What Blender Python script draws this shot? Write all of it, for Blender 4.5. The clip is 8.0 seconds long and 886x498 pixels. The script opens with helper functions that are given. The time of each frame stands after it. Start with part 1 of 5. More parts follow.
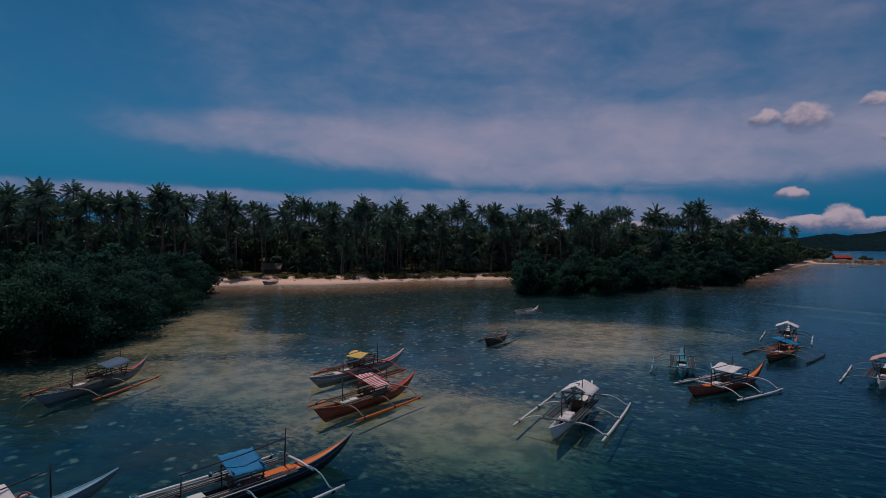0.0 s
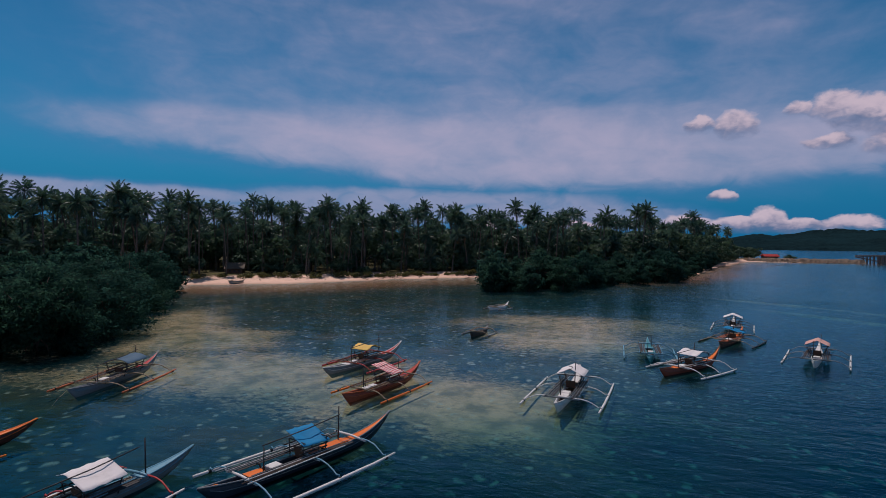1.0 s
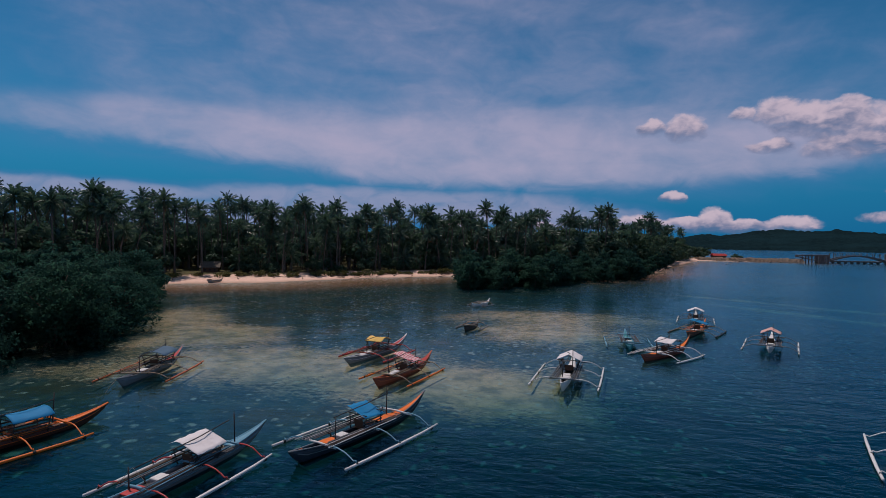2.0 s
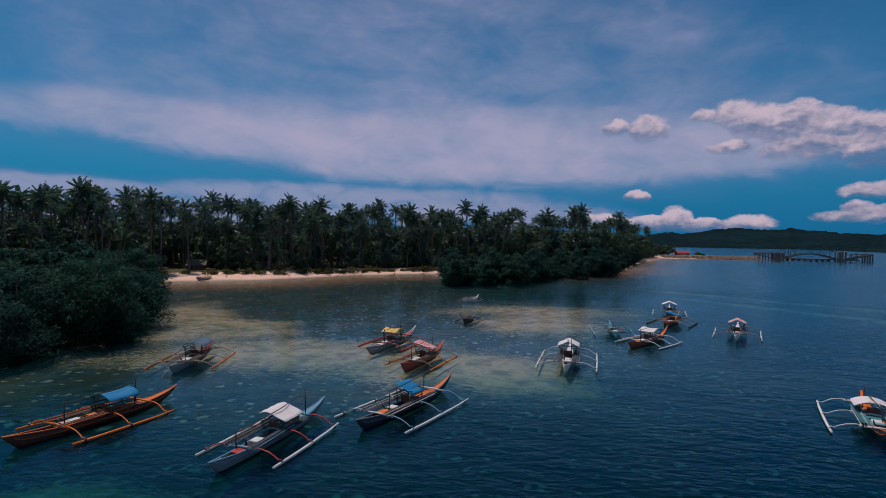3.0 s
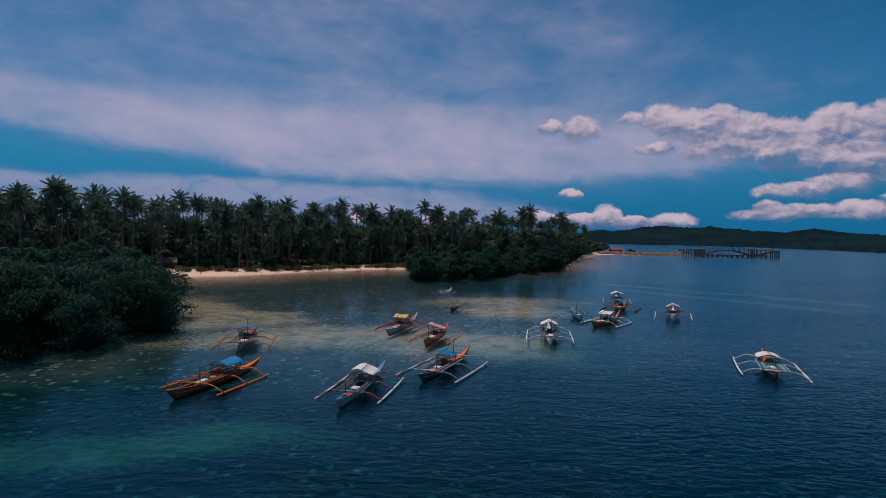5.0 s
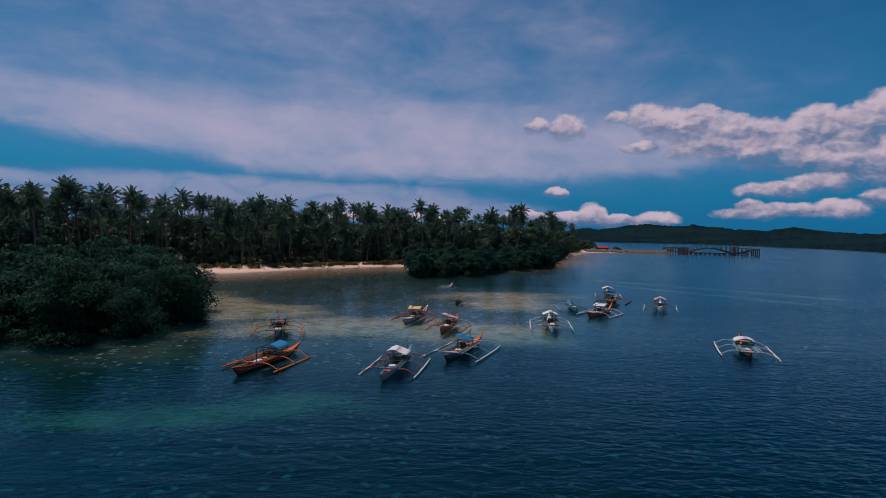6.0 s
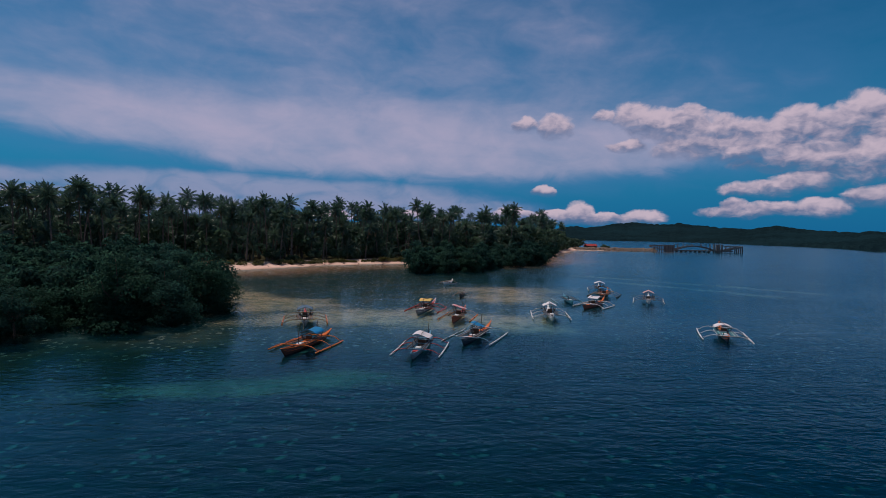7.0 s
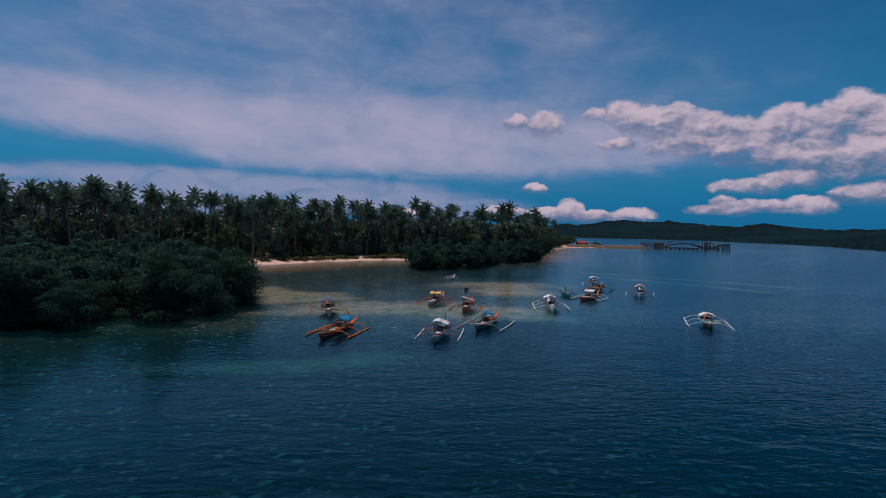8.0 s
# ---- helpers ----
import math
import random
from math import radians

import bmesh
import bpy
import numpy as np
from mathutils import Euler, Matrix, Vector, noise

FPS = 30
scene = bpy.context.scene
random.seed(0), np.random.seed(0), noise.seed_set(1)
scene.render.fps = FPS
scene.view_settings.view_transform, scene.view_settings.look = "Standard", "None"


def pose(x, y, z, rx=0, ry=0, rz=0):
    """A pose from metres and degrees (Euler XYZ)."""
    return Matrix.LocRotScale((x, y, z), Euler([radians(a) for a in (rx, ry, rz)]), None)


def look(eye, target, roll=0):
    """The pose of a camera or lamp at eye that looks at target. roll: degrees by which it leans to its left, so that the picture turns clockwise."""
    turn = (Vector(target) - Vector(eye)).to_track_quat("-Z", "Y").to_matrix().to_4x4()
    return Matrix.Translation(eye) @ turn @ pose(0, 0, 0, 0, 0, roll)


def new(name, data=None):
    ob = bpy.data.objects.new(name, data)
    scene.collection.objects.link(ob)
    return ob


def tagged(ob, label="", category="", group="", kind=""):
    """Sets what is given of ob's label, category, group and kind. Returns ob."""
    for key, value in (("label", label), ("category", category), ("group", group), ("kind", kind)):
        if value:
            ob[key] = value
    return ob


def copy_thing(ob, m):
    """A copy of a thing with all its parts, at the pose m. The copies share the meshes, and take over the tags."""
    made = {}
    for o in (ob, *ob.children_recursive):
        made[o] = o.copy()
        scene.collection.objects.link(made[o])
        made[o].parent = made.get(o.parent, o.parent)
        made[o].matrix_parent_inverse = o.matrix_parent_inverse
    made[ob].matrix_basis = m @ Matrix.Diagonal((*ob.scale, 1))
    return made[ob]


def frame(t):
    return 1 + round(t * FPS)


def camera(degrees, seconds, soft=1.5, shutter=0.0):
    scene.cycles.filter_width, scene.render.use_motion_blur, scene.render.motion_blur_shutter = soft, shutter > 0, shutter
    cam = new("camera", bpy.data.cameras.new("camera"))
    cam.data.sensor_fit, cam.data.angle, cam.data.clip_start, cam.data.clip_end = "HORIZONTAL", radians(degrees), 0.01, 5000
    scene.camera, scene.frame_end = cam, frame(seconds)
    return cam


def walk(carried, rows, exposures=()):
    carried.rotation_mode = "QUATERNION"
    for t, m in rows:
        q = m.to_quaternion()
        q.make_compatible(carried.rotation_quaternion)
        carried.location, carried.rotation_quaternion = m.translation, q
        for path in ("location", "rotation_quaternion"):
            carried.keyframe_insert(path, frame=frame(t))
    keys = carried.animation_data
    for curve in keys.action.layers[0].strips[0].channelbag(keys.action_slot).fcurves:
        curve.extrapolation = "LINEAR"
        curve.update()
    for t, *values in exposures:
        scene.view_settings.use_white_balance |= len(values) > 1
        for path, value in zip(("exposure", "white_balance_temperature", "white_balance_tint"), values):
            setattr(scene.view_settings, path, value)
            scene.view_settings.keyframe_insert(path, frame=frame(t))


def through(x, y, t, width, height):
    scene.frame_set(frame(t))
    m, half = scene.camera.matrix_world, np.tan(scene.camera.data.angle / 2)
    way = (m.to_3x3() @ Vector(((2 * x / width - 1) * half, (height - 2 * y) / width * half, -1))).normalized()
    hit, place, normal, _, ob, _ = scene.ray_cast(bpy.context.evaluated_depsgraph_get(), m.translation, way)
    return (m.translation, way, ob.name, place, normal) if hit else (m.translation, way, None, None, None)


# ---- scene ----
PATH = [
    (0, (11.155, -18.01, 9.757), (-7.065, 28.547, 9.062), 0.46),
    (0.5, (9.958, -20.342, 9.799), (-5.958, 27.052, 9.074), 0.50),
    (1, (8.7, -22.729, 9.851), (-4.993, 25.354, 9.106), 0.57),
    (1.5, (7.32, -25.228, 9.919), (-4.361, 23.382, 9.178), 0.68),
    (3, (3.085, -33.242, 10.196), (-4.037, 16.238, 9.201), 0.84),
    (3.5, (1.666, -35.977, 10.315), (-3.937, 13.697, 9.272), 0.85),
    (4, (0.233, -38.744, 10.428), (-3.734, 11.086, 9.347), 0.85),
    (4.5, (-1.146, -41.478, 10.501), (-3.631, 8.448, 9.371), 0.86),
    (6, (-5.315, -50.053, 10.563), (-5.487, -0.072, 9.182), 1.00),
    (6.5, (-6.667, -52.992, 10.559), (-6.248, -3.014, 9.114), 1.00),
    (7, (-8.036, -56.031, 10.556), (-7.094, -6.064, 9.01), 1.04),
    (7.5, (-9.4, -59.027, 10.597), (-7.971, -9.075, 8.931), 1.08),
    (8, (-10.74, -61.97, 10.613), (-8.962, -12.034, 8.826), 1.10),
]
cam = camera(79.18, 8.0, soft=0.45)
walk(cam, [(t, look(e, g, r)) for t, e, g, r in PATH], [(0, -0.5, 5400, 8), (0.3, -0.08, 5400, 8), (0.6, 0.0, 5400, 8), (8, 0.0, 5400, 8)])

# ---- sky and sun ----
SUN_EL, SUN_AZ = radians(69), radians(-55)      # height, and turn from +y towards +x
to_sun = Vector((math.sin(SUN_AZ) * math.cos(SUN_EL), math.cos(SUN_AZ) * math.cos(SUN_EL), math.sin(SUN_EL)))
sun = new("sun", bpy.data.lights.new("sun", "SUN"))
sun.data.energy, sun.data.angle, sun.data.color = 3.0, radians(0.5), (1.0, 0.76, 0.60)
sun.matrix_world = look((0, 0, 300), Vector((0, 0, 300)) - to_sun * 10)


class Net:
    """Short ways to add nodes to a node tree."""

    def __init__(self, tree):
        self.tree = tree
        tree.nodes.clear()

    def node(self, kind):
        return self.tree.nodes.new(kind)

    def put(self, socket, value):
        if isinstance(value, bpy.types.NodeSocket):
            self.tree.links.new(value, socket)
        elif value is not None:
            socket.default_value = value

    def math(self, op, a, b=None, c=None, clamp=False):
        n = self.node("ShaderNodeMath")
        n.operation, n.use_clamp = op, clamp
        for s, v in zip(n.inputs, (a, b, c)):
            self.put(s, v)
        return n.outputs[0]

    def vec(self, op, a, b=None, c=None):
        n = self.node("ShaderNodeVectorMath")
        n.operation = op
        for s, v in zip(n.inputs, (a, b, c)):
            self.put(s, v)
        return n.outputs["Value"] if op in ("DOT_PRODUCT", "LENGTH") else n.outputs[0]

    def mix(self, fac, a, b, blend="MIX"):
        n = self.node("ShaderNodeMix")
        n.data_type, n.blend_type = "RGBA", blend
        for s, v in zip((n.inputs[0], n.inputs[6], n.inputs[7]), (fac, a, b)):
            self.put(s, v)
        return n.outputs[2]

    def ramp(self, value, lo, hi, a=0.0, b=1.0, kind="SMOOTHSTEP"):
        n = self.node("ShaderNodeMapRange")
        n.interpolation_type = kind
        for s, v in zip(n.inputs, (value, lo, hi, a, b)):
            self.put(s, v)
        return n.outputs[0]

    def noise(self, vector, scale, detail=4.0, rough=0.55, distortion=0.0):
        n = self.node("ShaderNodeTexNoise")
        self.put(n.inputs["Vector"], vector)
        n.inputs["Scale"].default_value, n.inputs["Detail"].default_value = scale, detail
        n.inputs["Roughness"].default_value, n.inputs["Distortion"].default_value = rough, distortion
        return n.outputs[0]

    def join(self, x, y, z=0.0):
        n = self.node("ShaderNodeCombineXYZ")
        for s, v in zip(n.inputs, (x, y, z)):
            self.put(s, v)
        return n.outputs[0]

    def attribute(self, name):
        n = self.node("ShaderNodeAttribute")
        n.attribute_name = name
        return n.outputs["Fac"]

    def curve(self, value, stops):
        n = self.node("ShaderNodeFloatCurve")
        pts = n.mapping.curves[0].points
        while len(pts) < len(stops):
            pts.new(0.5, 0.5)
        for p, (x, y) in zip(pts, stops):
            p.location = (x, y)
        n.mapping.update()
        self.put(n.inputs[1], value)
        return n.outputs[0]


# Clouds as azimuth, height, half width, half height, all in degrees.
CUMULUS_TOWER = [(20.2, 11.9, 2.1, 1.5), (22.4, 10.9, 3.0, 1.8), (25.4, 11.4, 1.7, 1.4), (25.5, 10.0, 3.5, 2.2), (28.3, 10.4, 1.9, 1.3),
                 (30.6, 9.9, 2.2, 1.2), (34.2, 10.2, 2.3, 1.7), (31.5, 8.9, 4.5, 1.9), (38.8, 10.5, 2.5, 1.9), (36.6, 9.5, 3.0, 2.0),
                 (41.8, 9.2, 3.0, 1.6), (28.0, 8.3, 6.0, 1.3), (34.0, 7.2, 5.5, 1.5), (38.8, 6.8, 5.5, 2.6), (19.6, 8.9, 2.0, 0.8), (17.4, 12.0, 1.3, 0.8)]
CUMULUS_LOW = [(31.5, 4.5, 3.6, 0.9), (34.5, 4.9, 3.0, 1.0), (30.0, 2.4, 3.7, 0.7), (29.4, 2.9, 1.3, 0.8), (33.0, 2.6, 2.4, 0.8), (36.2, 2.7, 2.4, 1.0),
               (41.0, 3.6, 3.6, 1.0), (12.7, 10.9, 2.0, 1.5), (9.5, 11.2, 1.4, 1.0)]
CUMULUS_FAR = [(15.2, 2.3, 1.5, 1.3), (13.0, 1.8, 3.4, 0.9), (17.4, 1.6, 2.8, 0.8), (21.6, 1.8, 2.4, 0.8),
               (11.6, 4.4, 1.4, 0.6), (8.5, 1.9, 2.6, 0.9), (-2.0, 1.6, 2.4, 0.7), (-11.0, 1.5, 2.6, 0.7)]
# High thin cloud: broad sheets, then the pale streaks under them.
# Sheets centred past 90 degrees are unseen, added to brighten foliage facing the camera.
VEIL = [(-125, 20, 75, 26), (125, 20, 75, 26), (180, 20, 40, 26), (-180, 20, 40, 26), (-12, 13, 52, 28), (2, 10, 40, 18)]
BRIGHT_VEIL = [(-8, 9.6, 36, 5.0), (10, 8.8, 26, 3.8), (-36, 10.5, 20, 2.6), (-135, 22, 60, 16), (135, 22, 60, 16)]
LOW_VEIL = [(-52, 4.2, 30, 1.3), (-22, 4.2, 22, 1.9), (-6, 3.2, 17, 2.0), (-32, 2.4, 26, 1.9), (2, 2.4, 12, 1.6), (-9, 3.6, 18, 2.4)]
# Lower edge of the sheets: turn from north as -60 to 60 degrees, height as 0 to 20 degrees.
SHEET_EDGE = [(0.0, 0.37), (0.12, 0.36), (0.20, 0.335), (0.29, 0.275), (0.36, 0.23), (0.46, 0.215), (0.55, 0.21), (0.63, 0.22), (0.75, 0.27), (1.0, 0.30)]

world = bpy.data.worlds.new("sky")
scene.world = world
world.use_nodes = True
W = Net(world.node_tree)
sky = W.node("ShaderNodeTexSky")
sky.sky_type, sky.sun_disc, sky.sun_elevation, sky.sun_rotation = "NISHITA", False, SUN_EL, SUN_AZ
sky.air_density, sky.dust_density, sky.ozone_density = 1.0, 0.3, 3.0
way = W.node("ShaderNodeSeparateXYZ")
W.put(way.inputs[0], W.node("ShaderNodeTexCoord").outputs["Generated"])
azimuth = W.math("DEGREES", W.math("ARCTAN2", way.outputs[0], way.outputs[1]))
height = W.math("DEGREES", W.math("ARCSINE", way.outputs[2]))
place = W.join(azimuth, height)


def blobs(p, rows, soft=False):
    """How deep a direction lies inside the widest-reaching of some ellipses, and how high up in them."""
    deep, high, total = None, None, None
    for a, h, ra, rh in rows:
        q = W.vec("MULTIPLY", W.vec("SUBTRACT", p, (a, h, 0)), (0.9 / ra, 0.9 / rh, 0))
        w = W.math("MAXIMUM", W.math("SUBTRACT", 1.0, W.vec("DOT_PRODUCT", q, q)), 0.0)
        deep = w if deep is None else W.math("MAXIMUM", deep, w)
        if soft:
            continue
        up = W.node("ShaderNodeSeparateXYZ")
        W.put(up.inputs[0], q)
        part_up = W.math("MULTIPLY", w, up.outputs[1])
        high = part_up if high is None else W.math("ADD", high, part_up)
        total = w if total is None else W.math("ADD", total, w)
    return deep if soft else (deep, W.math("DIVIDE", high, W.math("MAXIMUM", total, 0.05)))


swirl = W.node("ShaderNodeTexNoise")
W.put(swirl.inputs["Vector"], W.vec("MULTIPLY", place, (0.5, 0.8, 1)))
swirl.inputs["Scale"].default_value, swirl.inputs["Detail"].default_value, swirl.inputs["Roughness"].default_value = 0.9, 5.0, 0.5
bent = W.vec("ADD", place, W.vec("MULTIPLY", W.vec("SUBTRACT", swirl.outputs["Color"], (0.5, 0.5, 0.5)), (1.5, 1.1, 0)))


def billow(p):
    """Heaped round puffs at two sizes, about 0 to 1."""
    total = None
    for scale, share in ((0.50, 0.60), (1.3, 0.28), (3.0, 0.12)):
        v = W.node("ShaderNodeTexVoronoi")
        v.feature = "SMOOTH_F1"
        W.put(v.inputs["Vector"], W.vec("MULTIPLY", p, (1.0, 1.35, 0)))
        v.inputs["Scale"].default_value, v.inputs["Smoothness"].default_value = scale, 0.7
        piece = W.math("MULTIPLY", W.math("SUBTRACT", 1.0, v.outputs["Distance"]), share)
        total = piece if total is None else W.math("ADD", total, piece)
    return total


puff, puff_above = billow(bent), billow(W.vec("ADD", bent, (-0.30, 0.45, 0)))
deep, high = blobs(bent, CUMULUS_TOWER + CUMULUS_LOW + CUMULUS_FAR)
dense = W.math("MULTIPLY_ADD", W.math("SUBTRACT", puff, 0.52), 0.95, deep)
dense = W.math("MULTIPLY_ADD", W.math("SUBTRACT", W.noise(bent, 1.6, 6.0, 0.65), 0.5), 0.55, dense)
cumulus = W.math("MULTIPLY", W.ramp(dense, -0.04, 0.58), W.ramp(deep, 0.0, 0.26))
soft_side = W.noise(W.vec("MULTIPLY", bent, (0.5, 1.0, 0)), 0.8, 5.0, 0.6)
cumulus = W.math("MULTIPLY", cumulus, W.ramp(W.math("MULTIPLY_ADD", W.math("SUBTRACT", soft_side, 0.5), 1.6, high), -0.9, 0.10, 0.08, 1.0))
lit = W.math("MULTIPLY_ADD", high, 0.62, 0.60)
lit = W.math("MULTIPLY_ADD", W.math("SUBTRACT", puff, puff_above), 0.85, lit)
lit = W.math("MULTIPLY_ADD", W.math("SUBTRACT", soft_side, 0.5), 1.1, lit)
cumulus_colour = W.mix(W.ramp(lit, 0.20, 1.05), (1.0, 1.2, 1.85, 1), (4.7, 3.4, 3.4, 1))

# High thin cloud, drawn out in streaks.
streak_place = W.join(W.math("MULTIPLY", azimuth, 0.045), W.math("MULTIPLY_ADD", azimuth, 0.012, W.math("MULTIPLY", height, 0.26)))
streaks = W.noise(streak_place, 1.1, 5.0, 0.5, 0.5)
wisps = W.noise(W.vec("MULTIPLY", streak_place, (2.8, 1.0, 1)), 1.6, 6.0, 0.55, 0.8)
clumps = W.noise(W.vec("MULTIPLY", place, (0.10, 0.16, 1)), 1.0, 5.0, 0.6, 0.3)
gap_place = W.vec("ADD", place, W.vec("MULTIPLY", W.vec("SUBTRACT", swirl.outputs["Color"], (0.5, 0.5, 0.5)), (5, 0.7, 0)))
base = W.math("MULTIPLY_ADD", W.ramp(blobs(place, VEIL, soft=True), 0.0, 1.0), 0.56, 0.14)
base = W.math("MULTIPLY_ADD", W.ramp(blobs(place, BRIGHT_VEIL, soft=True), 0.0, 1.0), 0.34, base)
veil = W.math("MULTIPLY_ADD", W.math("SUBTRACT", streaks, 0.5), 0.40, base)
veil = W.math("MULTIPLY_ADD", W.math("SUBTRACT", wisps, 0.5), 0.30, veil)
veil = W.math("MULTIPLY_ADD", W.math("SUBTRACT", clumps, 0.5), 0.55, veil)
edge = W.math("MULTIPLY", W.curve(W.math("MULTIPLY_ADD", azimuth, 1 / 120, 0.5, clamp=True), SHEET_EDGE), 20.0)
over = W.math("SUBTRACT", height, edge)
over = W.math("MULTIPLY_ADD", W.math("SUBTRACT", wisps, 0.5), 2.2, over)
veil = W.math("MULTIPLY", veil, W.ramp(over, -1.3, 2.4))
low_veil = W.math("MULTIPLY", W.ramp(blobs(gap_place, LOW_VEIL, soft=True), 0.0, 0.9), W.ramp(wisps, 0.25, 0.6, 0.70, 0.90))
veil = W.math("MAXIMUM", veil, low_veil)
veil = W.math("MULTIPLY", W.ramp(veil, 0.0, 1.2, kind="LINEAR"), 0.88)
blue = W.mix(1.0, sky.outputs[0], (0.105, 0.335, 0.37, 1), "MULTIPLY")
blue = W.mix(W.ramp(height, 0.0, 12.0, 0.8, 0.0), blue, (0.05, 0.76, 1.95, 1))
veil = W.math("MULTIPLY", veil, W.ramp(height, 22.0, 48.0, 1.0, 0.25))
blue = W.mix(W.ramp(height, 14.0, 44.0, 0.0, 0.65), blue, (0.03, 0.18, 0.42, 1))
high_sky = W.mix(veil, blue, W.mix(W.ramp(veil, 0.25, 0.85), (0.75, 1.42, 2.55, 1), (3.75, 2.95, 3.4, 1)))
whole = W.mix(cumulus, high_sky, cumulus_colour)
back = W.node("ShaderNodeBackground")
W.put(back.inputs[0], whole)
back.inputs[1].default_value = 0.125
W.put(W.node("ShaderNodeOutputWorld").inputs[0], back.outputs[0])


# ---- materials ----
def material(name):
    m = bpy.data.materials.new(name)
    m.use_nodes = True
    return m, Net(m.node_tree)


def finish(n, shader):
    n.put(n.node("ShaderNodeOutputMaterial").inputs[0], shader)


def principled(n, colour, rough, normal=None, **more):
    p = n.node("ShaderNodeBsdfPrincipled")
    n.put(p.inputs["Base Color"], colour)
    n.put(p.inputs["Roughness"], rough)
    n.put(p.inputs["Normal"], normal)
    for key, value in more.items():
        n.put(p.inputs[key.replace("_", " ")], value)
    return p.outputs[0]


def bump(n, value, strength, distance):
    b = n.node("ShaderNodeBump")
    b.inputs["Strength"].default_value, b.inputs["Distance"].default_value = strength, distance
    n.put(b.inputs["Height"], value)
    return b.outputs[0]


def shade(c, k):
    return (c[0] * k, c[1] * k, c[2] * k, 1)


def painted(name, c, rough=0.5, wear=0.5, grain=(1, 6, 6)):
    """Boat paint or worn wood: streaks along x, stains and small scuffs."""
    m, n = material(name)
    p = n.node("ShaderNodeTexCoord").outputs["Object"]
    fine = n.noise(n.vec("MULTIPLY", p, grain), 6.0, 6.0, 0.65)
    stains = n.noise(p, 1.7, 5.0, 0.6)
    col = n.mix(n.ramp(fine, 0.35, 0.75, 0.0, wear), c + (1,), shade(c, 0.55))
    col = n.mix(n.ramp(stains, 0.48, 0.72, 0.0, wear), col, shade((c[0] * 0.8 + 0.03, c[1] * 0.8 + 0.025, c[2] * 0.8 + 0.02), 0.7))
    info = n.node("ShaderNodeObjectInfo").outputs["Random"]
    col = n.mix(n.ramp(info, 0, 1, 0.0, 0.25), col, shade(c, 0.7))
    finish(n, principled(n, col, n.ramp(fine, 0.3, 0.8, rough - 0.08, rough + 0.15), bump(n, fine, 0.35, 0.01)))
    return m


def cloth(name, c, stripe=None, step=0.28):
    m, n = material(name)
    p = n.node("ShaderNodeTexCoord").outputs["Object"]
    folds, fade = n.noise(p, 2.2, 4.0, 0.6), n.noise(p, 0.9, 5.0, 0.6)
    col = n.mix(n.ramp(fade, 0.4, 0.75, 0.0, 0.55), c + (1,), shade(c, 0.62))
    if stripe:
        x = n.node("ShaderNodeSeparateXYZ")
        n.put(x.inputs[0], p)
        band = n.math("GREATER_THAN", n.math("FRACT", n.math("DIVIDE", x.outputs[0], step)), 0.5)
        col = n.mix(band, col, stripe + (1,))
    finish(n, principled(n, col, 0.75, bump(n, folds, 0.6, 0.05)))
    return m


def leafy(name, c, gloss=0.45, spread=0.6, through=0.25, puffed=0.0, shine=0.25):
    m, n = material(name)
    geo = n.node("ShaderNodeNewGeometry")
    p = n.node("ShaderNodeTexCoord").outputs["Object"]
    tone = n.noise(p, 0.8, 3.0, 0.6)
    one = n.node("ShaderNodeObjectInfo").outputs["Random"]
    col = n.mix(n.ramp(geo.outputs["Random Per Island"], 0, 1, 0, spread), shade(c, 0.65), shade((c[0] * 1.5, c[1] * 1.3, c[2]), 1.0))
    col = n.mix(n.ramp(tone, 0.35, 0.7, 0, 0.5), col, shade((c[0] * 0.7, c[1] * 0.85, c[2] * 0.95), 0.75))
    col = n.mix(n.ramp(one, 0, 1, 0, 0.4), col, shade((c[0] * 1.2, c[1] * 1.0, c[2] * 0.6), 1.0))
    normal = None
    if puffed:
        # Leaves lie along the swell of their clump, so they catch the light as a soft mass.
        turn = n.node("ShaderNodeVectorTransform")
        turn.vector_type, turn.convert_from, turn.convert_to = "NORMAL", "OBJECT", "WORLD"
        att = n.node("ShaderNodeAttribute")
        att.attribute_name = "swell"
        n.put(turn.inputs[0], att.outputs["Vector"])
        normal = n.vec("NORMALIZE", n.vec("ADD", n.vec("MULTIPLY", turn.outputs[0], (puffed, puffed, puffed)), geo.outputs["Normal"]))
    t = n.node("ShaderNodeBsdfTranslucent")
    n.put(t.inputs[0], col)
    mx = n.node("ShaderNodeMixShader")
    mx.inputs[0].default_value = through
    n.put(mx.inputs[1], principled(n, col, gloss, normal, Specular_IOR_Level=shine))
    n.put(mx.inputs[2], t.outputs[0])
    finish(n, mx.outputs[0])
    return m


def rough_stuff(name, c, scale, dark=0.5, rough=0.9, depth=0.05, strength=0.8, second=None):
    """Bark, rock, concrete, thatch: two scales of noise and relief."""
    m, n = material(name)
    p = n.node("ShaderNodeTexCoord").outputs["Object"]
    a, b = n.noise(p, scale, 6.0, 0.65), n.noise(p, scale * 0.17, 4.0, 0.6)
    col = n.mix(n.ramp(a, 0.3, 0.7), shade(c, dark), c + (1,))
    col = n.mix(n.ramp(b, 0.4, 0.7, 0, 0.6), col, (second or shade(c, 0.6)[:3]) + (1,))
    finish(n, principled(n, col, rough, bump(n, a, strength, depth)))
    return m


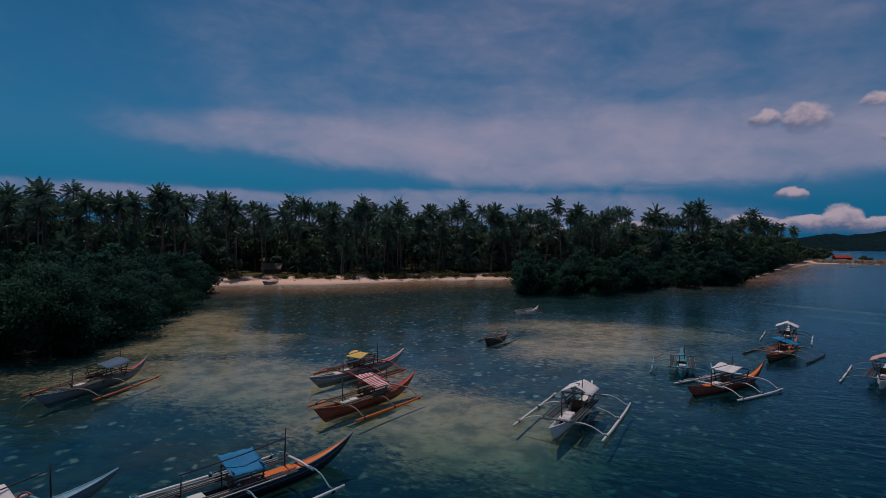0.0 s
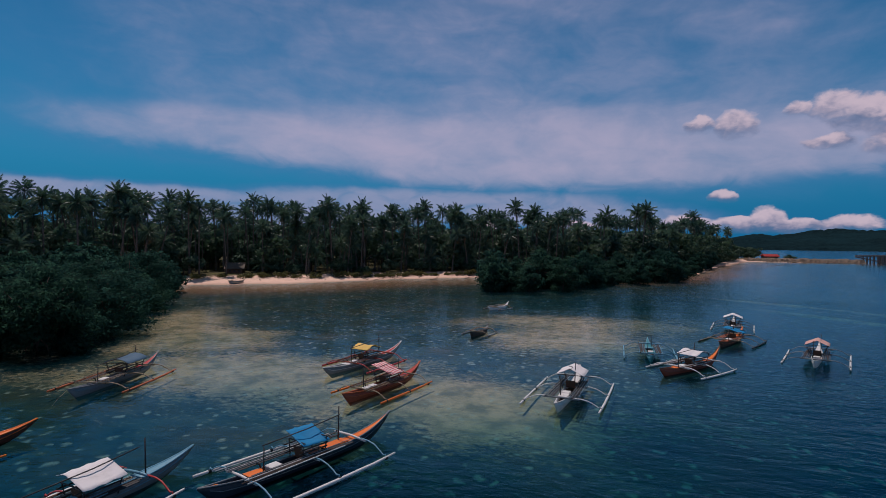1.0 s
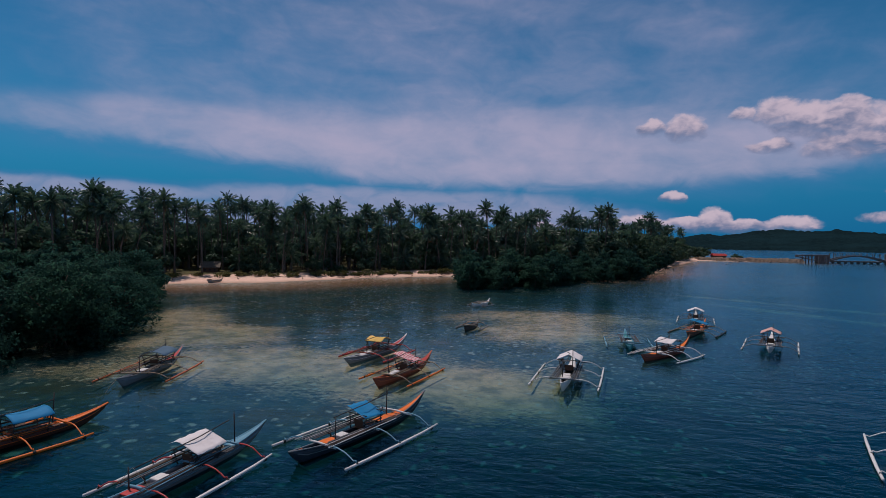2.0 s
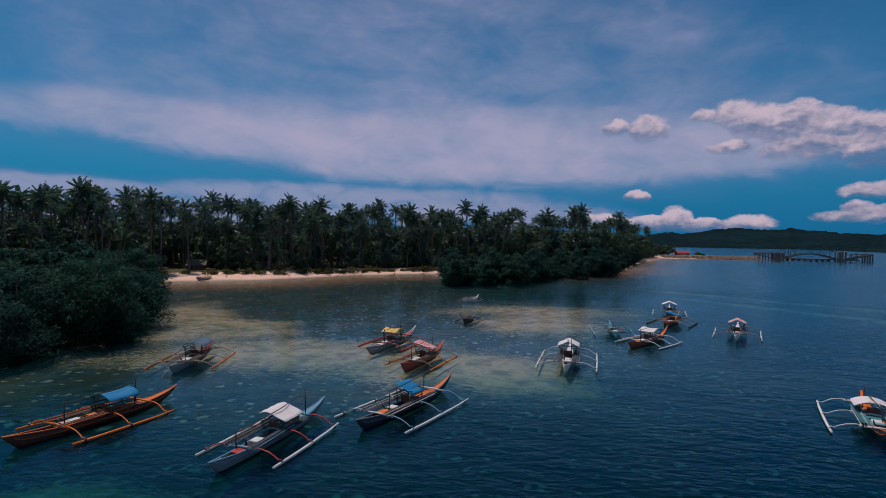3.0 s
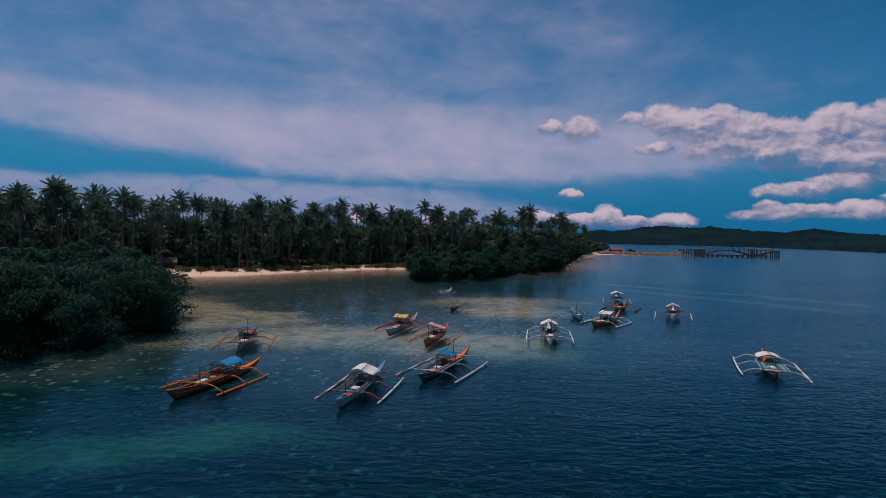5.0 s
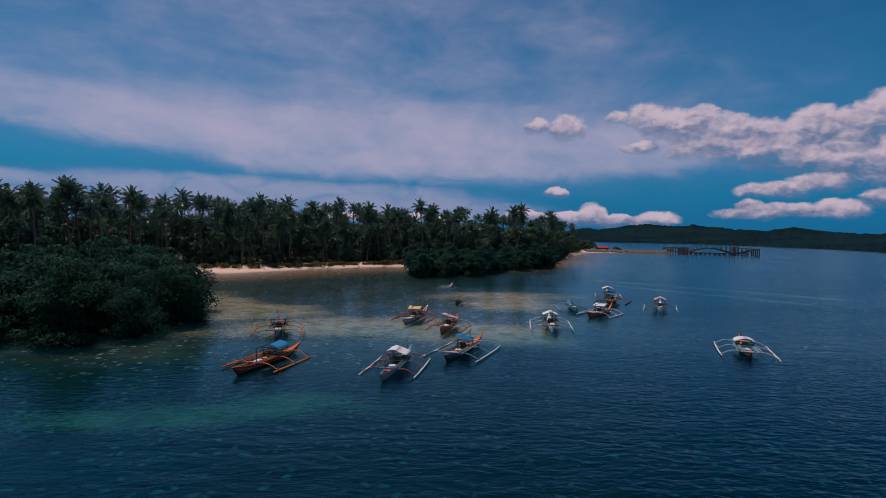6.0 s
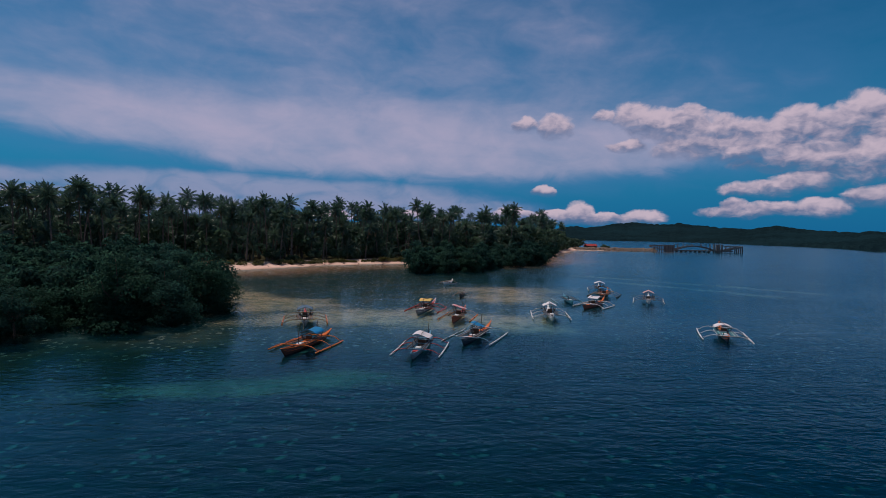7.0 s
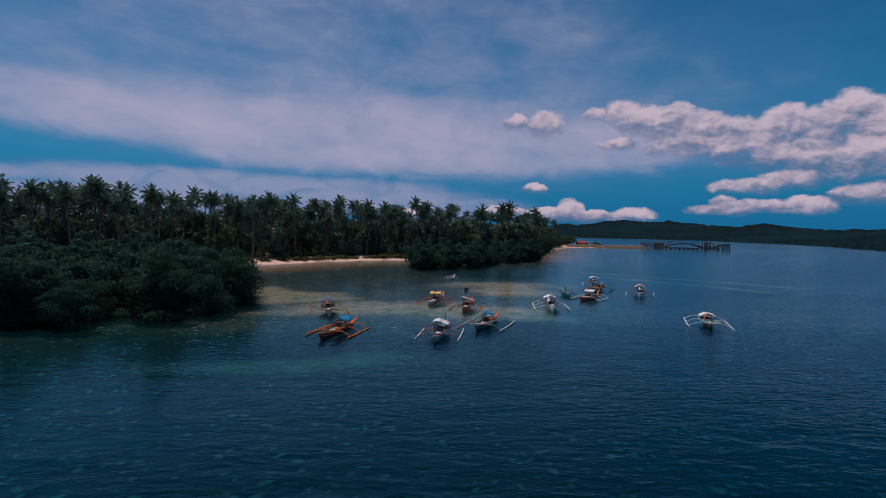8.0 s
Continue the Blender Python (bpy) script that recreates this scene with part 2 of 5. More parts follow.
WHITE = painted("white paint", (0.74, 0.72, 0.70), 0.5, 0.35)
GREY = painted("grey paint", (0.20, 0.22, 0.24), 0.5, 0.5)
PALE_BLUE = painted("pale blue paint", (0.16, 0.34, 0.46), 0.5, 0.45)
NAVY = painted("dark blue paint", (0.018, 0.028, 0.045), 0.45, 0.4)
ORANGE = painted("orange paint", (0.74, 0.165, 0.008), 0.5, 0.25)
RUST = painted("rust-orange paint", (0.52, 0.13, 0.035), 0.55, 0.5)
RED = painted("red paint", (0.48, 0.045, 0.04), 0.5, 0.4)
DARK_RED = painted("dark red-brown paint", (0.085, 0.026, 0.016), 0.5, 0.4)
MAROON = painted("brown-red paint", (0.27, 0.06, 0.03), 0.5, 0.5)
BROWN = painted("brown wood", (0.11, 0.055, 0.03), 0.7, 0.6)
DARK = painted("dark wet wood", (0.03, 0.026, 0.026), 0.6, 0.5)
BAMBOO = painted("weathered bamboo", (0.33, 0.25, 0.16), 0.6, 0.5)
TEAL = painted("teal paint", (0.06, 0.28, 0.32), 0.5, 0.45)
BLACK = painted("black rubber", (0.012, 0.012, 0.013), 0.6, 0.2)
BLUE_TARP = cloth("blue tarpaulin", (0.008, 0.19, 0.42))
WHITE_TARP = cloth("white tarpaulin", (0.72, 0.68, 0.68))
PINK_TARP = cloth("faded pink tarpaulin", (0.62, 0.36, 0.30))
YELLOW_TARP = cloth("yellow tarpaulin", (0.70, 0.46, 0.10))
STRIPE_TARP = cloth("red and white striped tarpaulin", (0.70, 0.62, 0.60), (0.52, 0.07, 0.09))
GREY_TARP = cloth("grey-blue tarpaulin", (0.07, 0.13, 0.20))
PALM_LEAF = leafy("palm leaf", (0.060, 0.124, 0.098), 0.30, 0.8, 0.45, 0.0, 0.8)
DRY_LEAF = leafy("dry palm leaf", (0.15, 0.12, 0.075), 0.5, 0.6, 0.2)
MANGROVE_LEAF = leafy("mangrove leaf", (0.037, 0.098, 0.080), 0.8, 0.22, 0.66, 2.6, 0.1)
BUSH_LEAF = leafy("bush leaf", (0.064, 0.124, 0.088), 0.55, 0.7, 0.45, 0.9)
YELLOW_LEAF = leafy("dry grass", (0.12, 0.13, 0.045), 0.7, 0.6, 0.25)
BARK = rough_stuff("palm bark", (0.15, 0.13, 0.11), 5.0, 0.55)
ROOT = rough_stuff("mangrove bark", (0.09, 0.07, 0.055), 6.0, 0.5)
THATCH = rough_stuff("palm thatch", (0.19, 0.15, 0.11), 7.0, 0.45)
CONCRETE = rough_stuff("bare concrete", (0.16, 0.16, 0.16), 0.9, 0.6, 0.85, 0.03)
EARTH_BANK = rough_stuff("stone and earth bank", (0.21, 0.15, 0.105), 0.8, 0.35, 0.95, 0.25, 1.0, (0.16, 0.13, 0.10))
RED_ROOF = rough_stuff("red roof sheet", (0.40, 0.03, 0.02), 1.4, 0.8, 0.55, 0.02)
DRIFT = rough_stuff("bleached driftwood", (0.30, 0.24, 0.19), 6.0, 0.5)


# ---- ground, seabed and water ----
SHORE = [(-900, -140), (-150, -45), (-110, -10), (-94, 25), (-84, 55), (-73, 72), (-66.6, 76.3), (-59, 80), (-50, 91.6), (-40, 105),
         (-26, 116), (-12, 123), (5, 128), (20, 138), (32, 150), (41, 166), (49, 195), (57, 222), (63, 243), (73, 262), (80, 284), (88, 303),
         (95, 312), (150, 314.5), (150, 326), (135, 332), (112, 352), (98, 420), (90, 700), (-300, 1500), (-1500, 900)]
SHALLOWS = [(-300, -50), (-60, -13), (-42, -10), (-28, -6), (-15, -3), (-4, 0), (6, 5), (13, 13), (18, 28), (22, 44),
            (20, 58), (4, 66), (-6, 76), (-12, 90), (0, 130), (-80, 160), (-300, 60)]
# Pale sand on the bed: centre, half lengths, turn in degrees.
SAND = [(3, 47, 14, 5.5, 8), (5, 36, 8, 7, 50), (-29, 24, 8, 6, 30), (-40, 34, 5, 13, 38), (-17, 13, 13, 5.5, 8), (-4, 11, 8, 4.5, 0), 
        (3, 10, 6, 5, 20), (-20, -17, 8, 1.2, 12), (-15, -14, 3.0, 1.3, 10)]
# Long thin bars that reach almost to the surface, well off the beach.
BARS = [(42, 66, 12, 1.7, -48), (53, 54, 11, 1.6, -46), (60, 66, 15, 2.0, -40), (38, 84, 12, 1.6, -35)]
# Dark sea grass.
GRASS = [(-22, 48, 19, 12, 25), (-13, 28, 9, 4, 5), (-20, 0.5, 9, 3, 5)]


def inside_distance(px, py, poly):
    """Distance to a closed outline, positive inside."""
    best, inside = np.full(px.shape, 1e9), np.zeros(px.shape, bool)
    for (ax, ay), (bx, by) in zip(poly, poly[1:] + poly[:1]):
        dx, dy = bx - ax, by - ay
        s = np.clip(((px - ax) * dx + (py - ay) * dy) / (dx * dx + dy * dy), 0, 1)
        best = np.minimum(best, np.hypot(px - ax - s * dx, py - ay - s * dy))
        inside ^= ((ay > py) != (by > py)) & (px < dx * (py - ay) / (dy if dy else 1e-9) + ax)
    return np.where(inside, best, -best)


def wobble(px, py, size, seed):
    """Smooth noise from a few waves, about -1 to 1."""
    r = np.random.RandomState(seed)
    out = 0
    for k in range(7):
        a, f, ph = r.uniform(0, 6.283), r.uniform(0.6, 1.8) / size, r.uniform(0, 6.283)
        out = out + np.sin((np.cos(a) * px + np.sin(a) * py) * 6.283 * f + ph)
    return out / 4.0


def spots(px, py, rows):
    out = np.zeros(px.shape)
    for cx, cy, a, b, turn in rows:
        c, s = math.cos(radians(turn)), math.sin(radians(turn))
        u, v = ((px - cx) * c + (py - cy) * s) / a, (-(px - cx) * s + (py - cy) * c) / b
        out = np.maximum(out, np.exp(-(u * u + v * v) * 0.9))
    return out


def ground_height(px, py):
    land = inside_distance(px, py, SHORE) + 0.8 * wobble(px, py, 14, 3)
    shallow = inside_distance(px, py, SHALLOWS) + 4.5 * wobble(px, py, 20, 5)
    sea = np.clip(1.55 - np.where(shallow > 0, 0.05, 0.17) * shallow, 0.9, 4.2) + 0.25 * wobble(px, py, 9, 7)
    pale = 0.85 * spots(px, py, SAND)
    sea = sea * (1 - pale) + np.where(py > 25, 0.9, np.where(py < -8, 2.0, 1.15)) * pale
    low_bar = 0.8 * spots(px, py, BARS)
    sea = sea * (1 - low_bar) + 0.45 * low_bar
    sea = np.minimum(np.maximum(sea, 0.25), 0.05 - 0.028 * np.minimum(land, 0))
    up = np.where(land < 14, 0.095 * land, 1.33 + 0.012 * (land - 14)).clip(0, 4.5) + 0.08 * wobble(px, py, 6, 9) * (land > 6)
    return np.where(land > 0, up, -sea)


def axis(lo, hi, step, ends):
    inner = np.arange(lo, hi + 0.01, step)
    out = [inner]
    for sign, edge in ((-1, lo), (1, hi)):
        d, s, pts = 0.0, step, []
        while d < ends:
            s *= 1.18
            d += s
            pts.append(edge + sign * d)
        out.append(np.array(pts))
    return np.sort(np.concatenate(out))


def sheet(name, xs, ys, zs, mat, attributes=()):
    gx, gy = np.meshgrid(xs, ys)
    n, m = len(xs), len(ys)
    verts = np.stack([gx.ravel(), gy.ravel(), zs.ravel()], 1)
    i = (np.arange(m - 1)[:, None] * n + np.arange(n - 1)).ravel()
    mesh = bpy.data.meshes.new(name)
    mesh.from_pydata(verts.tolist(), [], np.stack([i, i + 1, i + n + 1, i + n], 1).tolist())
    for key, values in attributes:
        mesh.attributes.new(key, "FLOAT", "POINT").data.foreach_set("value", values.ravel().astype(np.float32))
    mesh.polygons.foreach_set("use_smooth", [True] * len(mesh.polygons))
    mesh.materials.append(mat)
    return new(name, mesh)


xs, ys = axis(-105, 75, 1.5, 4300), axis(-75, 150, 1.5, 4300)
gx, gy = np.meshgrid(xs, ys)
gz = ground_height(gx, gy)
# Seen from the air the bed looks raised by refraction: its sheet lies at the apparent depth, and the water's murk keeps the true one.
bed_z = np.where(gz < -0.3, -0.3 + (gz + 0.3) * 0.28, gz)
# How far from the sheltered shore: the bay lies smooth, the open water is ruffled.
open_sea = np.clip((inside_distance(gx, gy, SHALLOWS) * -1 + 12 + 5 * wobble(gx, gy, 30, 15)) / 45, 0, 1)
wide_sand = [(x, y, a * 1.12, b * 1.15 + 0.4, t) for x, y, a, b, t in SAND] + BARS
sandy = np.clip(spots(gx, gy, wide_sand) * 1.25 - 0.9 * spots(gx, gy, GRASS), 0, 1)
shore_gap = inside_distance(gx, gy, SHORE)
sandy = np.maximum(sandy, np.clip(1 + shore_gap / 9.0, 0, 1) * 0.95)

GROUND, n = material("sand, sea bed and soil")
pos = n.node("ShaderNodeNewGeometry").outputs["Position"]
true_z = n.attribute("level")
fine, mid, wide = n.noise(pos, 9.0, 5.0, 0.6), n.noise(pos, 0.55, 5.0, 0.65), n.noise(pos, 0.13, 4.0, 0.55)
sand_col = n.mix(n.ramp(fine, 0.3, 0.7), (0.68, 0.46, 0.35, 1), (0.86, 0.61, 0.48, 1))
sand_col = n.mix(n.ramp(mid, 0.5, 0.72, 0, 0.5), sand_col, (0.50, 0.36, 0.26, 1))
bed_sand = n.mix(n.ramp(mid, 0.38, 0.66), (0.84, 0.56, 0.34, 1), (0.36, 0.27, 0.16, 1))
weed = n.mix(n.ramp(mid, 0.3, 0.65), (0.022, 0.042, 0.056, 1), (0.080, 0.110, 0.100, 1))
sandiness = n.attribute("sand")
share = n.math("ADD", sandiness, n.math("MULTIPLY", n.math("SUBTRACT", wide, 0.5), 1.3))
share = n.math("ADD", share, n.math("MULTIPLY", n.math("SUBTRACT", mid, 0.5), 1.0))
mottle = n.noise(n.vec("MULTIPLY", pos, (0.8, 1.2, 1)), 2.3, 5.0, 0.7, 0.5)
share = n.math("ADD", share, n.math("MULTIPLY", n.math("SUBTRACT", mottle, 0.5), 1.9))
weed = n.mix(n.ramp(n.noise(pos, 0.22, 4.0, 0.6), 0.42, 0.62, 0.0, 0.75), weed, (0.085, 0.070, 0.034, 1))
bed = n.mix(n.ramp(share, 0.20, 0.86), weed, bed_sand)
spread_of = n.node("ShaderNodeTexNoise")
n.put(spread_of.inputs["Vector"], pos)
spread_of.inputs["Scale"].default_value, spread_of.inputs["Detail"].default_value = 1.1, 4.0
heads = n.node("ShaderNodeTexVoronoi")
n.put(heads.inputs["Vector"], n.vec("ADD", pos, n.vec("MULTIPLY", spread_of.outputs["Color"], (1.1, 1.1, 0))))
heads.inputs["Scale"].default_value = 1.35
chosen = n.node("ShaderNodeSeparateXYZ")
n.put(chosen.inputs[0], heads.outputs["Color"])
spot = n.math("MULTIPLY", n.ramp(n.math("MULTIPLY_ADD", n.math("SUBTRACT", mid, 0.5), 0.9, heads.outputs["Distance"]), 0.04, 0.40, 1.0, 0.0), n.math("GREATER_THAN", n.math("MULTIPLY_ADD", wide, 0.9, chosen.outputs[0]), 0.97))
bed = n.mix(n.math("MULTIPLY", spot, 0.70), bed, (0.70, 0.64, 0.52, 1))
soil = n.mix(n.ramp(mid, 0.35, 0.65), (0.055, 0.045, 0.028, 1), (0.10, 0.095, 0.035, 1))
dry = n.mix(n.ramp(n.math("MULTIPLY_ADD", n.math("SUBTRACT", mid, 0.5), 0.7, true_z), 0.95, 1.25), sand_col, soil)
wet = n.mix(n.ramp(true_z, 0.02, 0.30), n.mix(0.45, sand_col, (0.20, 0.13, 0.08, 1)), dry)
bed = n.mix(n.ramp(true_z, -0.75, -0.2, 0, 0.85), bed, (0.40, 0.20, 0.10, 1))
col = n.mix(n.ramp(true_z, -0.35, 0.0), bed, wet)
finish(n, principled(n, col, 0.9, bump(n, n.math("ADD", fine, n.math("MULTIPLY", mid, 2.0)), 0.5, 0.06), Specular_IOR_Level=0.1))
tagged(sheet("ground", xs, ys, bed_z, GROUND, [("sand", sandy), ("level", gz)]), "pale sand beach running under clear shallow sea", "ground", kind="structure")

WATER, n = material("sea water")
pos = n.node("ShaderNodeNewGeometry").outputs["Position"]
ripple = n.noise(n.vec("MULTIPLY", pos, (0.8, 1.4, 1)), 1.5, 3.0, 0.5, 0.4)
swell = n.noise(n.vec("MULTIPLY", pos, (0.10, 0.28, 1)), 1.0, 3.0, 0.5)
calm = n.noise(n.vec("MULTIPLY", pos, (0.012, 0.035, 1)), 1.0, 4.0, 0.55)
chop = n.noise(n.vec("MULTIPLY", pos, (0.30, 0.62, 1)), 1.0, 4.0, 0.6, 0.3)
height_w = n.math("MULTIPLY_ADD", n.math("MULTIPLY_ADD", chop, 1.1, swell), 1.3, n.math("MULTIPLY", ripple, n.ramp(calm, 0.4, 0.6, 0.5, 1.3)))
ruffled = n.attribute("open_sea")
height_w = n.math("MULTIPLY", height_w, n.ramp(ruffled, 0.0, 1.0, 0.28, 0.66))
normal = bump(n, height_w, 1.0, 0.11)
# Light lost with depth is put into this tint and the body colour.
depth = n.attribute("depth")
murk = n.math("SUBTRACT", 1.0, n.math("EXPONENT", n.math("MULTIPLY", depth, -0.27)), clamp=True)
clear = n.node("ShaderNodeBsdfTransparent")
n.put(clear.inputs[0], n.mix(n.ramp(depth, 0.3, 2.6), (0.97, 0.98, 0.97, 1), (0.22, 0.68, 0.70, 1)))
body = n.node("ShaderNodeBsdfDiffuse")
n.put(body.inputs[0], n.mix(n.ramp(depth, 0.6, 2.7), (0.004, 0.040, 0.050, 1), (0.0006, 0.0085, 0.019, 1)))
n.put(body.inputs["Normal"], normal)
inner = n.node("ShaderNodeMixShader")
n.put(inner.inputs[0], murk)
n.put(inner.inputs[1], clear.outputs[0])
n.put(inner.inputs[2], body.outputs[0])
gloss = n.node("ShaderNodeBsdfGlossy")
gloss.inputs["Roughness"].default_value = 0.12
# Blue tint put into the reflection colour; plain water would reflect untinted.
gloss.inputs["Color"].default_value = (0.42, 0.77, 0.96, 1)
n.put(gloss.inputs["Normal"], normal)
fres = n.node("ShaderNodeFresnel")
fres.inputs["IOR"].default_value = 1.33
n.put(fres.inputs["Normal"], normal)
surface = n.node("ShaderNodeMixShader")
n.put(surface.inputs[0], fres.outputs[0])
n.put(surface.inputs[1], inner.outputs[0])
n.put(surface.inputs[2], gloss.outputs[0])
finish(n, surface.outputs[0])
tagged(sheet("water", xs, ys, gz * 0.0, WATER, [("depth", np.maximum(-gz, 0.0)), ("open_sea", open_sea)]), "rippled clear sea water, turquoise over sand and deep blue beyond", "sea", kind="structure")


# ---- ways to make meshes ----
def part(name, bm, mat, parent, label="", smooth=True):
    mesh = bpy.data.meshes.new(name)
    if isinstance(bm, bmesh.types.BMesh):
        bm.to_mesh(mesh)
        bm.free()
    else:
        mesh.from_pydata(bm[0], [], bm[1])
    if smooth:
        mesh.polygons.foreach_set("use_smooth", [True] * len(mesh.polygons))
    mesh.materials.append(mat)
    ob = new(name, mesh)
    ob.parent = parent
    if label:
        tagged(ob, label)
    return ob


def box(size, at=(0, 0, 0), bevel=0.012, turn=None):
    bm = bmesh.new()
    bmesh.ops.create_cube(bm, size=1)
    bmesh.ops.scale(bm, vec=size, verts=bm.verts)
    if bevel:
        bmesh.ops.bevel(bm, geom=bm.edges[:], offset=min(bevel, min(size) * 0.3), segments=1, affect="EDGES")
    if turn:
        bmesh.ops.rotate(bm, cent=(0, 0, 0), matrix=Euler([radians(a) for a in turn]).to_matrix(), verts=bm.verts)
    bmesh.ops.translate(bm, vec=at, verts=bm.verts)
    return bm


def tube(points, radii, sides=8):
    """A closed round tube along a polyline, as vertices and faces."""
    pts = [Vector(p) for p in points]
    radii = [radii] * len(pts) if isinstance(radii, (int, float)) else radii
    verts, faces = [], []
    for k, p in enumerate(pts):
        d = (pts[min(k + 1, len(pts) - 1)] - pts[max(k - 1, 0)]).normalized()
        side = d.cross(Vector((0, 0, 1)))
        side = side.normalized() if side.length > 0.05 else d.cross(Vector((0, 1, 0))).normalized()
        top = side.cross(d)
        for s in range(sides):
            a = 6.28319 * s / sides
            verts.append(tuple(p + radii[k] * (math.cos(a) * side + math.sin(a) * top)))
    for k in range(len(pts) - 1):
        for s in range(sides):
            a, b = k * sides + s, k * sides + (s + 1) % sides
            faces.append((a, b, b + sides, a + sides))
    faces.append(tuple(range(sides))[::-1])
    faces.append(tuple((len(pts) - 1) * sides + s for s in range(sides)))
    return verts, faces


def merged(pieces):
    verts, faces = [], []
    for v, f in pieces:
        k = len(verts)
        verts += v
        faces += [tuple(i + k for i in q) for q in f]
    return verts, faces


def thing(name, m, label, category, group="", kind=""):
    ob = new(name)
    ob.matrix_world = m
    return tagged(ob, label, category, group, kind)


# ---- outrigger boats ----
def smooth01(u):
    u = min(max(u, 0.0), 1.0)
    return u * u * (3 - 2 * u)


class Hull:
    """The lines of a narrow double-ended hull; x towards the bow, the waterline at z = 0."""

    def __init__(self, bow, stern, beam, side, bow_rise, stern_rise):
        self.bow, self.stern, self.beam, self.side, self.bow_rise, self.stern_rise = bow, stern, beam, side, bow_rise, stern_rise

    def half(self, x):
        u = x / self.bow if x > 0 else -x / self.stern
        shape = (1 - max(u, 0) ** 2.0) ** 1.0 if x > 0 else (1 - max(u, 0) ** 2.2) ** 1.0
        return max(self.beam * shape if u < 1 else 0.0, 0.018)

    def sheer(self, x):
        u = x / self.bow if x > 0 else -x / self.stern
        rise = self.bow_rise if x > 0 else self.stern_rise
        return self.side + rise * max((u - 0.38) / 0.62, 0.0) ** (2.5 if x > 0 else 1.6)

    def keel(self, x):
        u = x / self.bow if x > 0 else -x / self.stern
        start = 0.42 if x > 0 else 0.80
        lift = max((u - start) / (1 - start), 0.0) ** (1.7 if x > 0 else 1.0)
        return -0.32 + (self.sheer(x) + 0.32 - 0.07) * lift

    def stations(self, a, b, count):
        return [a + (b - a) * k / (count - 1) for k in range(count)]

    def shell(self, wall=0.05, floor=0.10):
        verts, faces, per = [], [], 14
        xs = self.stations(-self.stern, self.bow, 33)
        for x in xs:
            h, s, k = self.half(x), self.sheer(x), self.keel(x)
            outer = [(-1, 1.0), (-0.90, 0.62), (-0.66, 0.30), (0, 0.0), (0.66, 0.30), (0.90, 0.62), (1, 1.0)]
            ring = [(x, h * a, k + (s - k) * b) for a, b in outer]
            hi = max(h - wall, h * 0.35)
            low = min(k + 0.12, s - 0.02)
            low = max(low, min(floor, s - 0.03))
            inner = [(1, 1.0), (0.98, 0.6), (0.9, 0.12), (0, 0.0), (-0.9, 0.12), (-0.98, 0.6), (-1, 1.0)]
            ring += [(x, hi * a, low + (s - low) * b) for a, b in inner]
            verts += ring
        for k in range(len(xs) - 1):
            for s in range(per):
                a, b = k * per + s, k * per + (s + 1) % per
                faces.append((a, a + per, b + per, b))
        faces.append(tuple(range(per)))
        faces.append(tuple((len(xs) - 1) * per + s for s in range(per))[::-1])
        return verts, faces

    def cover(self, a, b, dip=0.05, thick=0.025, inset=0.03):
        """A decked-in stretch between the two sides."""
        verts, faces = [], []
        xs = self.stations(a, b, 9)
        for x in xs:
            h, s, k = max(self.half(x) - inset, 0.008), self.sheer(x), self.keel(x)
            low = max(min(k + 0.12, s - 0.02), min(0.10, s - 0.03))
            d = min(dip, 0.5 * (s - low))
            t = min(thick, 0.3 * (s - low))
            for y, z in ((-h, s - d * 0.3), (0, s - d), (h, s - d * 0.3), (h, s - d * 0.3 - t), (0, s - d - t), (-h, s - d * 0.3 - t)):
                verts.append((x, y, z))
        for k in range(len(xs) - 1):
            for s in range(6):
                p, q = k * 6 + s, k * 6 + (s + 1) % 6
                faces.append((p, p + 6, q + 6, q))
        faces.append((0, 1, 2, 3, 4, 5))
        faces.append(tuple((len(xs) - 1) * 6 + s for s in range(6))[::-1])
        return verts, faces


def awning(length, width, z, style, seed):
    """Cloth over the posts, with sag and a hem; centre at x = 0. gable: a ridge across the boat or along it; flat: one lean-to sheet."""
    r = random.Random(seed)
    nx, ny = 13, 9
    top, faces = [], []
    for i in range(nx):
        for j in range(ny):
            u, v = i / (nx - 1), j / (ny - 1)
            x, y = (u - 0.5) * length, (v - 0.5) * width
            if style == "ridge":
                h = 0.42 * (1 - abs(2 * v - 1))
            elif style == "peak":
                h = 0.32 * (1 - abs(2 * u - 1) ** 1.2)
            elif style == "lean":
                h = 0.42 * v / 0.7 if v < 0.7 else 0.42 - 0.5 * (v - 0.7)
            elif style == "arch":
                h = 0.30 * (1 - (2 * v - 1) ** 2)
            else:
                h = 0.44 * v - 0.06 * u - 0.1
            h -= 0.10 * math.sin(math.pi * u) * math.sin(math.pi * v) + r.uniform(-0.012, 0.012)
            h -= 0.03 * abs(math.sin(u * 9.4)) * (abs(2 * v - 1) ** 4)
            top.append((x, y, z + h))
    n = len(top)
    verts = top + [(x, y, h - 0.02) for x, y, h in top]
    for i in range(nx - 1):
        for j in range(ny - 1):
            a = i * ny + j
            faces.append((a, a + ny, a + ny + 1, a + 1))
            faces.append((n + a, n + a + 1, n + a + ny + 1, n + a + ny))
    rim = [j for j in range(ny)] + [i * ny + ny - 1 for i in range(1, nx)] + [(nx - 1) * ny + j for j in range(ny - 2, -1, -1)] + [i * ny for i in range(nx - 2, 0, -1)]
    for a, b in zip(rim, rim[1:] + rim[:1]):
        faces.append((a, b, n + b, n + a))
    return verts, faces


def shifted(mesh, dx=0.0, dy=0.0, dz=0.0):
    return [(x + dx, y + dy, z + dz) for x, y, z in mesh[0]], mesh[1]


